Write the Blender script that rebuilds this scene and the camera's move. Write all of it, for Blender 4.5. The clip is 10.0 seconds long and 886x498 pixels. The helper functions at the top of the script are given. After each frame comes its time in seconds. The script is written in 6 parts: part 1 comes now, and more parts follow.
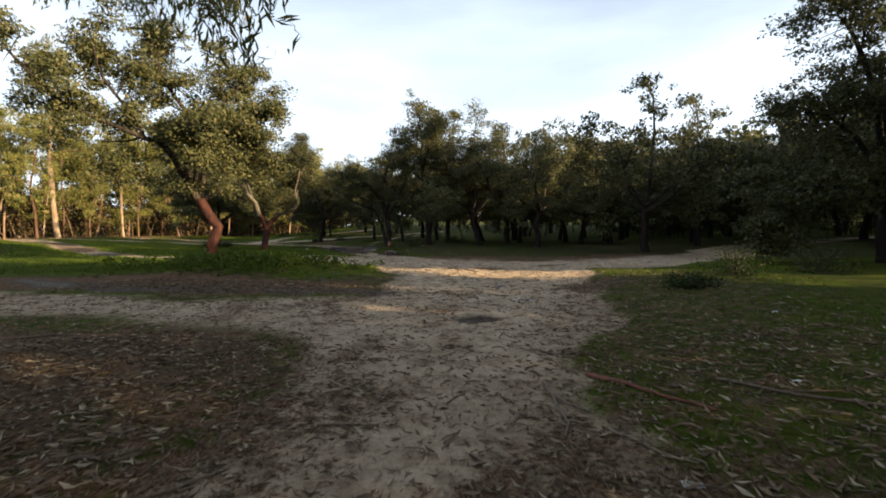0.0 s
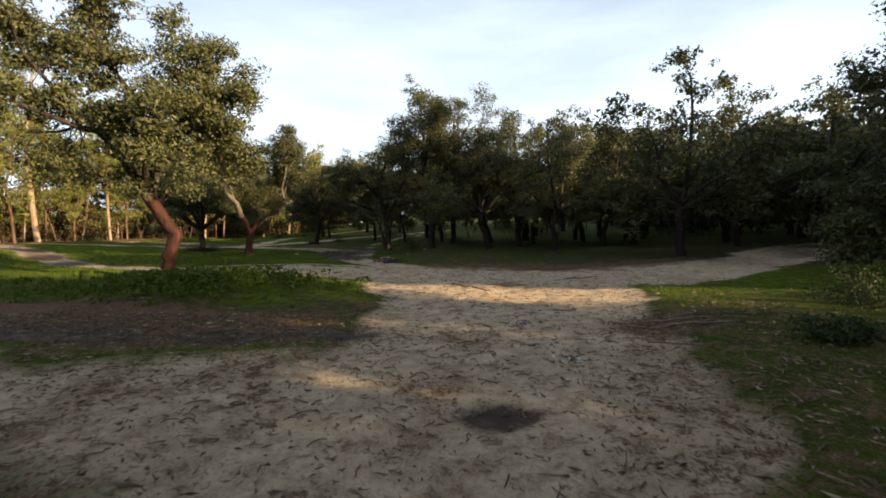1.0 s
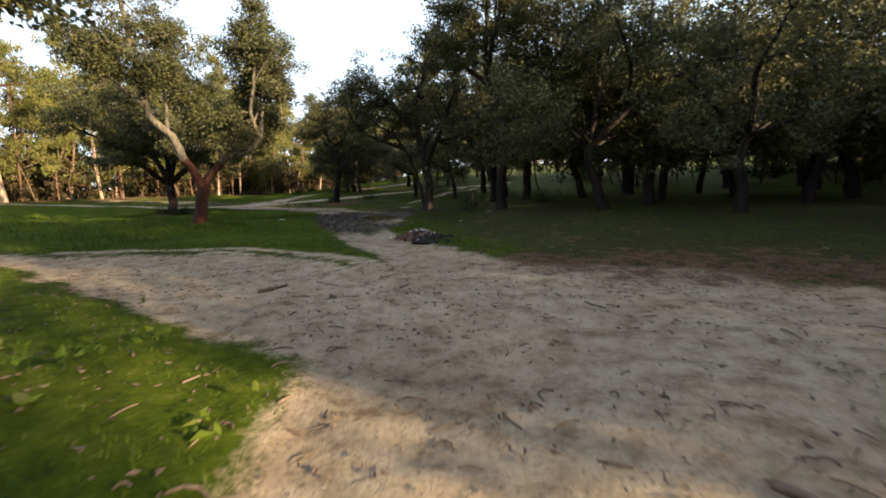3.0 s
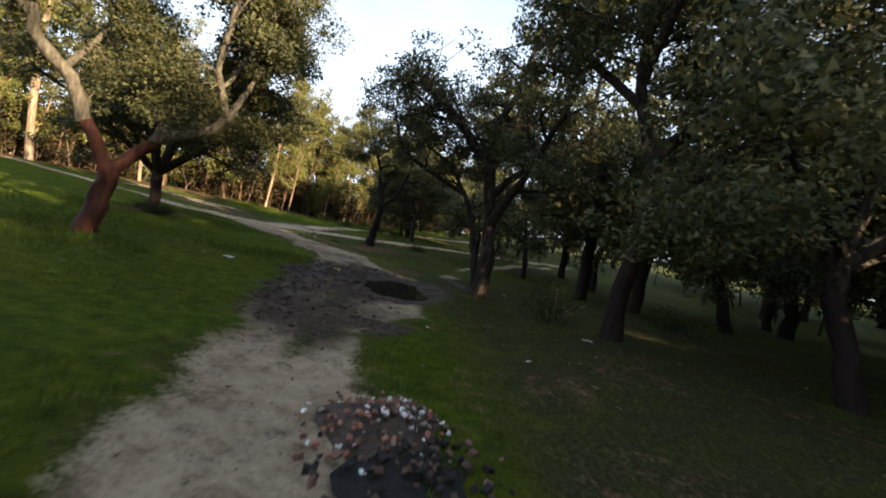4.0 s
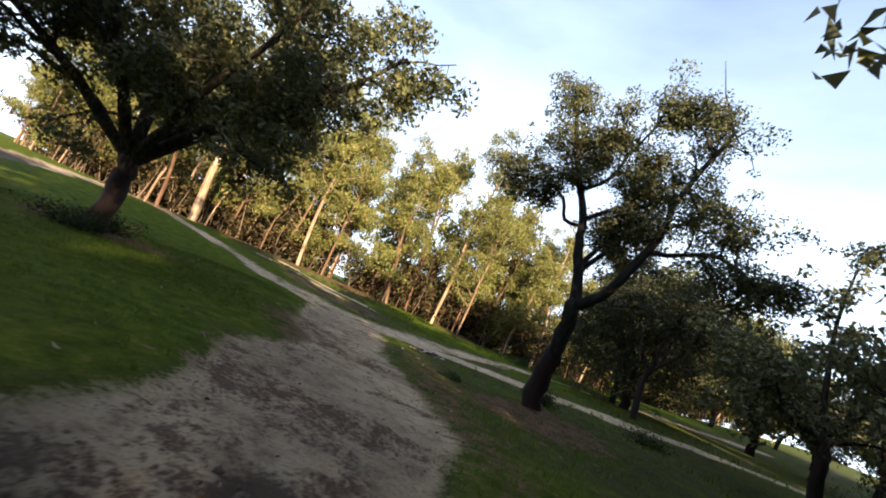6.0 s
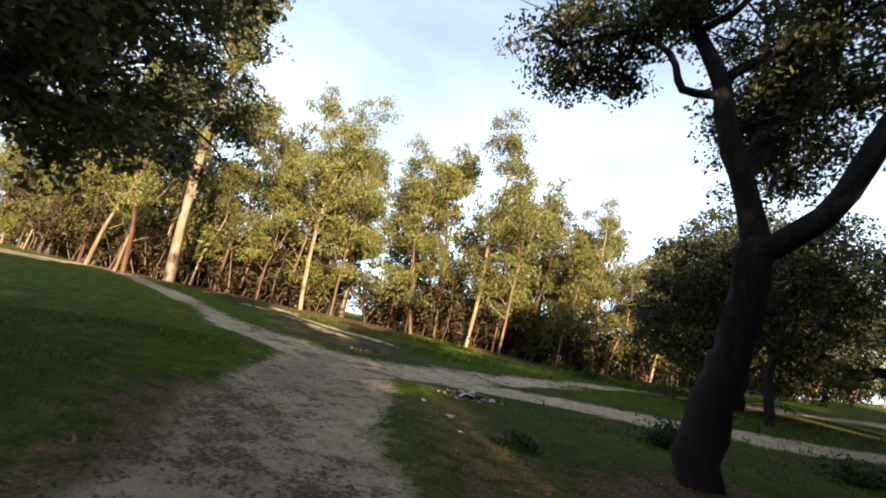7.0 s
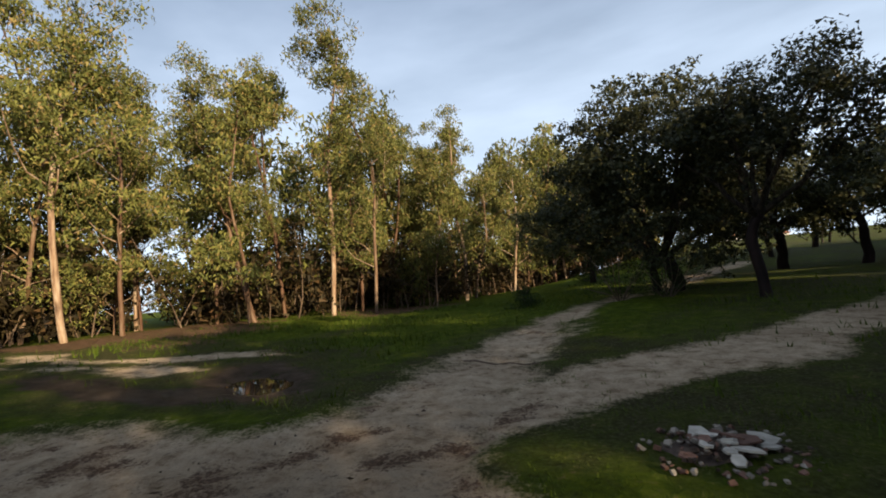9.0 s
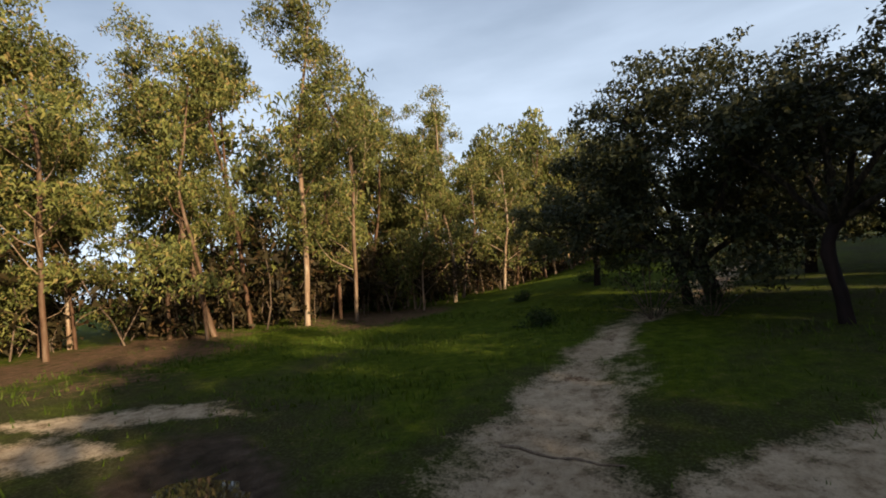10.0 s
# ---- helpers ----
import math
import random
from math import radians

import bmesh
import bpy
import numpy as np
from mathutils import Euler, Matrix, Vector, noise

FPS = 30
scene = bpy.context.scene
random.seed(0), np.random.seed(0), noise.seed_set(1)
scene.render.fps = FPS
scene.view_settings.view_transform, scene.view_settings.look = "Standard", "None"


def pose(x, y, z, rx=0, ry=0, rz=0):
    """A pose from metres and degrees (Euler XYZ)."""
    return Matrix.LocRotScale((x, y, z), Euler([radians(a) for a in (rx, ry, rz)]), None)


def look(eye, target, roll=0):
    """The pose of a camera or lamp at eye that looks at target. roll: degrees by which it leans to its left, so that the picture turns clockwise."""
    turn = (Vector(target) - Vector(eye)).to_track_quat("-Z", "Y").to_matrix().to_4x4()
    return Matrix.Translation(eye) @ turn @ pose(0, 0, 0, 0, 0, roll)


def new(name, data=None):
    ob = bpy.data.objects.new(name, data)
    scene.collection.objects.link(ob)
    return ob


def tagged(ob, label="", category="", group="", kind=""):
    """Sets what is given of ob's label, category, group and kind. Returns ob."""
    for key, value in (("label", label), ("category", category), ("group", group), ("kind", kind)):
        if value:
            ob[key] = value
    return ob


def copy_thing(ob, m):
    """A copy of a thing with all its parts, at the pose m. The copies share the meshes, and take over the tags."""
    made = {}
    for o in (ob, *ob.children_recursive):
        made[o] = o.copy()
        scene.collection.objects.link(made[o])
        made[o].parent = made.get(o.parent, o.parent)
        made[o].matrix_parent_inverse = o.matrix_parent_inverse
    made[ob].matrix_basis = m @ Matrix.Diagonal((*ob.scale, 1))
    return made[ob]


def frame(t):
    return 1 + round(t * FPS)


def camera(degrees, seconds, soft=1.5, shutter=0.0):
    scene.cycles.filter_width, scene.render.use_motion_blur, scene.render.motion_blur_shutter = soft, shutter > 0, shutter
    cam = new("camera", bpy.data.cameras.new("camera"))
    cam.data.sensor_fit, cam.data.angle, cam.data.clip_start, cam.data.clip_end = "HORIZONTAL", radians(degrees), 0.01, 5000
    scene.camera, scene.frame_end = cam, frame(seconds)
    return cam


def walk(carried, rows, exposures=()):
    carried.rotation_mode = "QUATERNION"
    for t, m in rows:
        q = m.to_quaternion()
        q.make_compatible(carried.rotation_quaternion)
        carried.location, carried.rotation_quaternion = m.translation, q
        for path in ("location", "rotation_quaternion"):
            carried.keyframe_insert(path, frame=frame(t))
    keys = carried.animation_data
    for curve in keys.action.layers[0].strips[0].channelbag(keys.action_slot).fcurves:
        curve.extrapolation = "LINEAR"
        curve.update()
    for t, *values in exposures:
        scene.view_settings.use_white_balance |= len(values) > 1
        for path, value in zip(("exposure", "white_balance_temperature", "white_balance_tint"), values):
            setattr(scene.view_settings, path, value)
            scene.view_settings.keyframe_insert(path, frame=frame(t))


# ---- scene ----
cam = camera(88.0, 10.0, soft=1.8, shutter=0.12)
PATH = [
    (0, (1.588, -0.673, 1.259), (1.528, 1.324, 1.17), -0.2),
    (0.5, (1.435, 0.555, 1.484), (1.376, 2.551, 1.363), 0.3),
    (1, (1.617, 2.305, 1.51), (1.527, 4.301, 1.407), -0.8),
    (1.5, (1.491, 4.35, 1.35), (1.406, 6.345, 1.241), 0.3),
    (2, (1.181, 6.663, 1.38), (1.106, 8.651, 1.17), -0.1),
    (2.2, (0.89, 7.775, 1.414), (0.771, 9.74, 1.064), -0.9),
    (3.3, (0.112, 14.564, 1.162), (-0.293, 16.511, 0.95), 1.2),
    (3.5, (-0.05, 16.128, 1.176), (-0.491, 18.074, 1.041), 6.0),
    (4, (-0.806, 19.551, 1.426), (-1.394, 21.462, 1.356), 11.9),
    (4.3, (-1.379, 21.408, 1.616), (-2.124, 23.264, 1.648), 4.0),
    (4.5, (-1.826, 22.664, 1.577), (-2.768, 24.426, 1.669), 0.5),
    (5, (-3.158, 25.759, 1.172), (-4.384, 27.325, 1.381), 0.3),
    (5.2, (-3.565, 26.863, 0.883), (-4.904, 28.323, 1.15), 1.6),
    (6.3, (-6.422, 32.137, 1.041), (-7.878, 33.481, 1.314), 26.7),
    (6.5, (-6.965, 32.753, 1.081), (-8.452, 34.069, 1.318), 23.6),
    (7, (-8.528, 33.976, 0.957), (-10.05, 35.225, 1.307), 12.2),
    (7.5, (-10.065, 34.443, 0.91), (-11.406, 35.872, 1.308), 7.3),
    (8, (-11.79, 34.934, 0.828), (-12.642, 36.697, 1.233), -0.1),
    (8.5, (-13.083, 35.383, 0.926), (-13.887, 37.202, 1.145), -6.5),
    (9, (-14.207, 36.025, 1.284), (-15.036, 37.837, 1.445), -5.1),
    (9.5, (-14.948, 36.921, 1.78), (-15.783, 38.738, 1.824), -7.8),
    (10, (-15.668, 37.924, 2.086), (-16.401, 39.783, 2.176), -5.5),
]
walk(cam, [(t, look(eye, target, roll)) for t, eye, target, roll in PATH],
     [(0, 1.62, 6900, 10), (1, 1.57, 6900, 10), (2.2, 1.5, 6650, 10), (3.3, 2.14, 6600, 10), (4, 1.98, 6500, 10), (4.3, 2.3, 6450, 10), (4.5, 2.5, 6400, 10), (5, 2.65, 6350, 10), (6.5, 1.97, 6350, 10), (7, 2.0, 6400, 10), (7.6, 1.58, 6450, 10), (8.2, 1.32, 6500, 10), (9, 1.15, 6450, 10), (9.5, 1.08, 6450, 10), (10, 1.06, 6500, 10)])

# ---- sky, sun and exposure ----
SUN_EL, SUN_AZ = 16.0, 115.0          # degrees; azimuth clockwise from +y
to_sun = Vector((math.sin(radians(SUN_AZ)) * math.cos(radians(SUN_EL)),
                 math.cos(radians(SUN_AZ)) * math.cos(radians(SUN_EL)), math.sin(radians(SUN_EL))))
sun = new("sun", bpy.data.lights.new("sun", "SUN"))
sun.data.energy, sun.data.angle, sun.data.color = 5.0, radians(0.7), (1.0, 0.80, 0.52)
sun.matrix_world = look(to_sun * 60, (0, 0, 0))

world = bpy.data.worlds.new("sky")
scene.world = world
world.use_nodes = True
wn, wl = world.node_tree.nodes, world.node_tree.links
wn.clear()
sky = wn.new("ShaderNodeTexSky")
sky.sky_type, sky.sun_disc = "NISHITA", False
sky.sun_elevation, sky.sun_rotation = radians(SUN_EL), radians(SUN_AZ)
sky.air_density, sky.dust_density, sky.ozone_density = 1.0, 1.5, 1.0
coord = wn.new("ShaderNodeTexCoord")
stretch = wn.new("ShaderNodeMapping")
stretch.inputs["Scale"].default_value = (1.6, 3.2, 7.0)
stretch.inputs["Rotation"].default_value = (0.1, 0.05, 0.5)
cloud = wn.new("ShaderNodeTexNoise")
cloud.inputs["Scale"].default_value, cloud.inputs["Detail"].default_value = 1.3, 5.0
cloud.inputs["Roughness"].default_value = 0.5
ramp = wn.new("ShaderNodeValToRGB")
ramp.color_ramp.elements[0].position, ramp.color_ramp.elements[0].color = 0.32, (0.62, 0.62, 0.62, 1)
ramp.color_ramp.elements[1].position, ramp.color_ramp.elements[1].color = 0.66, (0.95, 0.95, 0.95, 1)
veil = wn.new("ShaderNodeMix")
veil.data_type = "RGBA"
high = wn.new("ShaderNodeSeparateXYZ")
haze = wn.new("ShaderNodeValToRGB")
for k, (pos, col) in zip((haze.color_ramp.elements[0], haze.color_ramp.elements.new(0.5), haze.color_ramp.elements[1]), (
        (0.0, (0.98, 0.99, 0.98)), (0.5, (0.78, 0.88, 1.02)), (0.85, (0.11, 0.15, 0.23)))):
    k.position, k.color = pos, (*col, 1)
lift = wn.new("ShaderNodeMix")
lift.data_type, lift.blend_type = "RGBA", "MULTIPLY"
lift.inputs["Factor"].default_value = 1.0
lift.inputs["B"].default_value = (10.5, 12.2, 14.5, 1)
wl.new(coord.outputs["Generated"], high.inputs["Vector"])
wl.new(high.outputs["Z"], haze.inputs["Fac"])
wl.new(haze.outputs["Color"], lift.inputs["A"])
wl.new(lift.outputs["Result"], veil.inputs["B"])
back = wn.new("ShaderNodeBackground")
back.inputs["Strength"].default_value = 0.05
wout = wn.new("ShaderNodeOutputWorld")
wl.new(coord.outputs["Generated"], stretch.inputs["Vector"])
wl.new(stretch.outputs["Vector"], cloud.inputs["Vector"])
wl.new(cloud.outputs["Fac"], ramp.inputs["Fac"])
wl.new(ramp.outputs["Color"], veil.inputs["Factor"])
wl.new(sky.outputs["Color"], veil.inputs["A"])
wl.new(veil.outputs["Result"], back.inputs["Color"])
wl.new(back.outputs["Background"], wout.inputs["Surface"])


# ---- materials ----
def material(name, rough=0.8):
    m = bpy.data.materials.new(name)
    m.use_nodes = True
    n, l = m.node_tree.nodes, m.node_tree.links
    n.clear()
    out = n.new("ShaderNodeOutputMaterial")
    b = n.new("ShaderNodeBsdfPrincipled")
    b.inputs["Roughness"].default_value = rough
    b.inputs["Specular IOR Level"].default_value = 0.25
    l.new(b.outputs["BSDF"], out.inputs["Surface"])
    return m, n, l, b, out


def noise_node(n, l, scale, detail=4.0, rough=0.55, vector=None, stretch_by=None):
    tex = n.new("ShaderNodeTexNoise")
    tex.inputs["Scale"].default_value, tex.inputs["Detail"].default_value = scale, detail
    tex.inputs["Roughness"].default_value = rough
    if vector is None:
        vector = n.new("ShaderNodeTexCoord").outputs["Object"]
    if stretch_by:
        mp = n.new("ShaderNodeMapping")
        mp.inputs["Scale"].default_value = stretch_by
        l.new(vector, mp.inputs["Vector"])
        vector = mp.outputs["Vector"]
    l.new(vector, tex.inputs["Vector"])
    return tex.outputs["Fac"]


def ramp_node(n, l, fac, stops):
    r = n.new("ShaderNodeValToRGB")
    e = r.color_ramp.elements
    while len(e) < len(stops):
        e.new(0.5)
    for k, (pos, col) in zip(e, stops):
        k.position, k.color = pos, (*col, 1)
    l.new(fac, r.inputs["Fac"])
    return r.outputs["Color"]


def mix_node(n, l, fac, a, b, blend="MIX"):
    m = n.new("ShaderNodeMix")
    m.data_type, m.blend_type = "RGBA", blend
    for sock, v in ((m.inputs["Factor"], fac), (m.inputs["A"], a), (m.inputs["B"], b)):
        if isinstance(v, (int, float)):
            sock.default_value = v
        elif isinstance(v, tuple):
            sock.default_value = (*v, 1)
        else:
            l.new(v, sock)
    return m.outputs["Result"]


def bump_node(n, l, b, height, strength, distance=0.02):
    bp = n.new("ShaderNodeBump")
    bp.inputs["Strength"].default_value, bp.inputs["Distance"].default_value = strength, distance
    l.new(height, bp.inputs["Height"])
    l.new(bp.outputs["Normal"], b.inputs["Normal"])


def leaf_material(name, dark, light, glow, dry=None, gloss=0.10):
    """Foliage: diffuse and see-through leaves, each leaf of its own shade."""
    m, n, l, b, out = material(name, 0.6)
    b.inputs["Specular IOR Level"].default_value = gloss
    geo = n.new("ShaderNodeNewGeometry")
    info = n.new("ShaderNodeObjectInfo")
    stops = [(0.0, dark), (0.75, light)]
    if dry:
        stops.append((1.0, dry))
    col = ramp_node(n, l, geo.outputs["Random Per Island"], stops)
    patch = noise_node(n, l, 0.9, 2.0)
    col = mix_node(n, l, patch, col, mix_node(n, l, 1.0, col, (0.62, 0.70, 0.60), "MULTIPLY"))
    hue = n.new("ShaderNodeHueSaturation")
    mr = n.new("ShaderNodeMapRange")
    mr.inputs["To Min"].default_value, mr.inputs["To Max"].default_value = 0.8, 1.2
    l.new(info.outputs["Random"], mr.inputs["Value"])
    l.new(mr.outputs["Result"], hue.inputs["Value"])
    l.new(col, hue.inputs["Color"])
    l.new(hue.outputs["Color"], b.inputs["Base Color"])
    trans = n.new("ShaderNodeBsdfTranslucent")
    l.new(mix_node(n, l, 0.6, hue.outputs["Color"], glow), trans.inputs["Color"])
    mixer = n.new("ShaderNodeMixShader")
    mixer.inputs["Fac"].default_value = 0.2
    l.new(b.outputs["BSDF"], mixer.inputs[1])
    l.new(trans.outputs["BSDF"], mixer.inputs[2])
    l.new(mixer.outputs["Shader"], out.inputs["Surface"])
    return m


def bark_material(name, stops, grain=(9, 9, 1.6), bump=0.9, rough=0.9, brown=None):
    m, n, l, b, out = material(name, rough)
    furrow = noise_node(n, l, 1.7, 6.0, 0.65, stretch_by=grain)
    blotch = noise_node(n, l, 1.1, 3.0)
    col = ramp_node(n, l, furrow, stops)
    col = mix_node(n, l, blotch, col, mix_node(n, l, 1.0, col, (0.55, 0.58, 0.55), "MULTIPLY"))
    if brown:
        # some trunks keep their old brown bark, and most of them low down
        info = n.new("ShaderNodeObjectInfo")
        some = ramp_node(n, l, info.outputs["Random"], [(0.25, (0.1, 0.1, 0.1)), (0.8, (1, 1, 1))])
        col = mix_node(n, l, some, col, mix_node(n, l, 1.0, col, brown, "MULTIPLY"))
    l.new(col, b.inputs["Base Color"])
    bump_node(n, l, b, furrow, bump, 0.05)
    return m


OAK_LEAF = leaf_material("oak_leaf", (0.022, 0.026, 0.010), (0.112, 0.110, 0.044), (0.15, 0.148, 0.05), (0.17, 0.135, 0.055), 0.24)
EUC_LEAF = leaf_material("eucalyptus_leaf", (0.045, 0.058, 0.020), (0.185, 0.175, 0.048), (0.24, 0.22, 0.045), (0.25, 0.16, 0.07), 0.15)
SHRUB_LEAF = leaf_material("shrub_leaf", (0.014, 0.022, 0.008), (0.038, 0.055, 0.016), (0.06, 0.08, 0.02))
HOLM_LEAF = leaf_material("holm_oak_leaf", (0.010, 0.014, 0.007), (0.052, 0.052, 0.022), (0.07, 0.07, 0.02), (0.09, 0.075, 0.03), 0.2)
BRUSH_LEAF = leaf_material("brushwood_leaf", (0.018, 0.013, 0.008), (0.058, 0.042, 0.019), (0.07, 0.05, 0.02), (0.11, 0.06, 0.03))
GRASS = leaf_material("grass_blade", (0.036, 0.060, 0.006), (0.096, 0.132, 0.013), (0.14, 0.19, 0.02), (0.13, 0.13, 0.035))
CORK = bark_material("cork_bark", [(0.36, (0.007, 0.005, 0.004)), (0.50, (0.036, 0.026, 0.018)), (0.68, (0.105, 0.080, 0.056))])
# cork bark darkened to near black: backlit shade put into the colour
SHADED_CORK = bark_material("shaded_cork_bark", [(0.30, (0.005, 0.0045, 0.004)), (0.52, (0.017, 0.014, 0.011)), (0.75, (0.045, 0.037, 0.029))])
PALE_CORK = bark_material("young_cork_bark", [(0.28, (0.035, 0.029, 0.022)), (0.5, (0.125, 0.102, 0.077)), (0.75, (0.29, 0.25, 0.19))])
RED_BARK = bark_material("stripped_red_bark", [(0.34, (0.012, 0.004, 0.003)), (0.52, (0.050, 0.014, 0.008)), (0.72, (0.105, 0.034, 0.020))], (4, 4, 1.2), 0.7, 0.8)
DARK_BARK = bark_material("stripped_dark_bark", [(0.3, (0.008, 0.005, 0.004)), (0.6, (0.024, 0.011, 0.009)), (0.85, (0.055, 0.025, 0.018))], (3, 3, 0.9), 0.5, 0.8)
EUC_BARK = bark_material("eucalyptus_bark", [(0.30, (0.13, 0.07, 0.045)), (0.5, (0.34, 0.22, 0.14)), (0.72, (0.56, 0.46, 0.35))], (5, 5, 0.7), 0.4, 0.7, (0.30, 0.22, 0.18))


def ground_material():
    m, n, l, b, out = material("ground", 0.95)
    b.inputs["Specular IOR Level"].default_value = 0.06
    zone = n.new("ShaderNodeVertexColor")
    zone.layer_name = "zone"
    sep = n.new("ShaderNodeSeparateColor")
    l.new(zone.outputs["Color"], sep.inputs["Color"])
    fine = noise_node(n, l, 26.0, 6.0, 0.7)
    mid = noise_node(n, l, 4.2, 5.0, 0.62)
    broad = noise_node(n, l, 0.55, 4.0, 0.6)
    chips = noise_node(n, l, 60.0, 3.0, 0.7, stretch_by=(1.0, 0.45, 1))
    grass = ramp_node(n, l, mid, [(0.28, (0.028, 0.045, 0.004)), (0.52, (0.066, 0.102, 0.007)), (0.75, (0.118, 0.156, 0.014))])
    grass = mix_node(n, l, broad, grass, mix_node(n, l, 1.0, grass, (1.1, 0.88, 0.75), "MULTIPLY"))
    grass = mix_node(n, l, 0.55, grass, ramp_node(n, l, fine, [(0.3, (0.4, 0.4, 0.4)), (0.7, (1.3, 1.3, 1.3))]), "MULTIPLY")
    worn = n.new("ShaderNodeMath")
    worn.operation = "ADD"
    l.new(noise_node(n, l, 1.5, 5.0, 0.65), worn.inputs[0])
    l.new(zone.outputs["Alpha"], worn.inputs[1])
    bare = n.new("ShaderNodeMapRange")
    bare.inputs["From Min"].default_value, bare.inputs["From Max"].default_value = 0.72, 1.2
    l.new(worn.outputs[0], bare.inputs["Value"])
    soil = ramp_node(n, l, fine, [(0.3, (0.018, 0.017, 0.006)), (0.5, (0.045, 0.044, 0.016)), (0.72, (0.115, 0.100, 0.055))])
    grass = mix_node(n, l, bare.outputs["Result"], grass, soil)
    sand = ramp_node(n, l, mid, [(0.25, (0.29, 0.208, 0.134)), (0.5, (0.495, 0.382, 0.260)), (0.8, (0.61, 0.488, 0.348))])
    sand = mix_node(n, l, 0.6, sand, ramp_node(n, l, fine, [(0.3, (0.34, 0.31, 0.28)), (0.47, (0.95, 0.95, 0.95)), (0.75, (1.2, 1.2, 1.18))]), "MULTIPLY")
    dirt = noise_node(n, l, 3.4, 8.0, 0.78)
    sand = mix_node(n, l, 0.8, sand, ramp_node(n, l, dirt, [(0.36, (0.42, 0.36, 0.30)), (0.47, (0.90, 0.87, 0.84)), (0.60, (1.14, 1.13, 1.12))]), "MULTIPLY")
    sand = mix_node(n, l, 0.55, sand, ramp_node(n, l, broad, [(0.3, (0.68, 0.64, 0.60)), (0.55, (1, 1, 1))]), "MULTIPLY")
    litter = ramp_node(n, l, chips, [(0.30, (0.038, 0.019, 0.011)), (0.50, (0.128, 0.076, 0.046)), (0.66, (0.24, 0.158, 0.100)), (0.78, (0.42, 0.32, 0.22))])
    litter = mix_node(n, l, 0.7, litter, ramp_node(n, l, mid, [(0.3, (0.55, 0.5, 0.48)), (0.7, (1.25, 1.2, 1.15))]), "MULTIPLY")
    mud = ramp_node(n, l, mid, [(0.3, (0.024, 0.016, 0.011)), (0.6, (0.076, 0.053, 0.038)), (0.8, (0.15, 0.112, 0.082))])

    def edged(sock, spread):
        ma = n.new("ShaderNodeMath")
        ma.operation = "MULTIPLY_ADD"
        ma.inputs[1].default_value, ma.inputs[2].default_value = spread, -spread / 2
        l.new(fine, ma.inputs[0])
        mb = n.new("ShaderNodeMath")
        mb.operation = "MULTIPLY_ADD"
        mb.inputs[1].default_value, mb.inputs[2].default_value = spread, -spread / 2
        l.new(mid, mb.inputs[0])
        ad = n.new("ShaderNodeMath")
        ad.operation = "ADD"
        l.new(ma.outputs[0], ad.inputs[0])
        l.new(mb.outputs[0], ad.inputs[1])
        tot = n.new("ShaderNodeMath")
        tot.operation = "ADD"
        l.new(ad.outputs[0], tot.inputs[0])
        l.new(sock, tot.inputs[1])
        mr = n.new("ShaderNodeMapRange")
        mr.inputs["From Min"].default_value, mr.inputs["From Max"].default_value = 0.3, 0.7
        l.new(tot.outputs[0], mr.inputs["Value"])
        return mr.outputs["Result"]

    col = mix_node(n, l, edged(sep.outputs[0], 0.9), grass, sand)
    col = mix_node(n, l, edged(sep.outputs[1], 1.9), col, litter)
    col = mix_node(n, l, edged(sep.outputs[2], 0.8), col, mud)
    l.new(col, b.inputs["Base Color"])
    wet = n.new("ShaderNodeMapRange")
    wet.inputs["To Min"].default_value, wet.inputs["To Max"].default_value = 0.95, 0.42
    l.new(sep.outputs[2], wet.inputs["Value"])
    l.new(wet.outputs["Result"], b.inputs["Roughness"])
    hsum = n.new("ShaderNodeMath")
    hsum.operation = "ADD"
    l.new(fine, hsum.inputs[0])
    l.new(mid, hsum.inputs[1])
    bump_node(n, l, b, hsum.outputs[0], 1.0, 0.06)
    return m


GROUND = ground_material()


def plain(name, stops, scale, rough=0.85, bump=0.4):
    m, n, l, b, out = material(name, rough)
    f = noise_node(n, l, scale, 5.0, 0.6)
    info = n.new("ShaderNodeObjectInfo")
    col = ramp_node(n, l, f, stops)
    dim = ramp_node(n, l, info.outputs["Random"], [(0.0, (0.6, 0.58, 0.56)), (1.0, (1.15, 1.12, 1.1))])
    l.new(mix_node(n, l, 1.0, col, dim, "MULTIPLY"), b.inputs["Base Color"])
    bump_node(n, l, b, f, bump, 0.01)
    return m


STICK = plain("dead_wood", [(0.3, (0.06, 0.040, 0.030)), (0.7, (0.19, 0.14, 0.10))], 14)
DARK_STICK = plain("dark_twig", [(0.3, (0.062, 0.040, 0.028)), (0.7, (0.20, 0.145, 0.100))], 14)
RED_STICK = plain("red_bark_strip", [(0.3, (0.085, 0.028, 0.018)), (0.7, (0.20, 0.085, 0.055))], 14)
WHITE_BIT = plain("white_scrap", [(0.3, (0.62, 0.62, 0.60)), (0.7, (0.80, 0.80, 0.78))], 18, 0.6, 0.2)
BLUE_BIT = plain("blue_plastic", [(0.3, (0.05, 0.10, 0.30)), (0.7, (0.08, 0.16, 0.45))], 18, 0.4, 0.2)
RUBBLE_RED = plain("brick_rubble", [(0.3, (0.11, 0.060, 0.045)), (0.7, (0.22, 0.125, 0.09))], 16)
PALE_TILE = plain("pale_tile", [(0.3, (0.36, 0.33, 0.28)), (0.7, (0.62, 0.58, 0.50))], 12)
BRICK_RED = plain("fresh_brick_rubble", [(0.3, (0.22, 0.085, 0.055)), (0.7, (0.42, 0.19, 0.12))], 16)
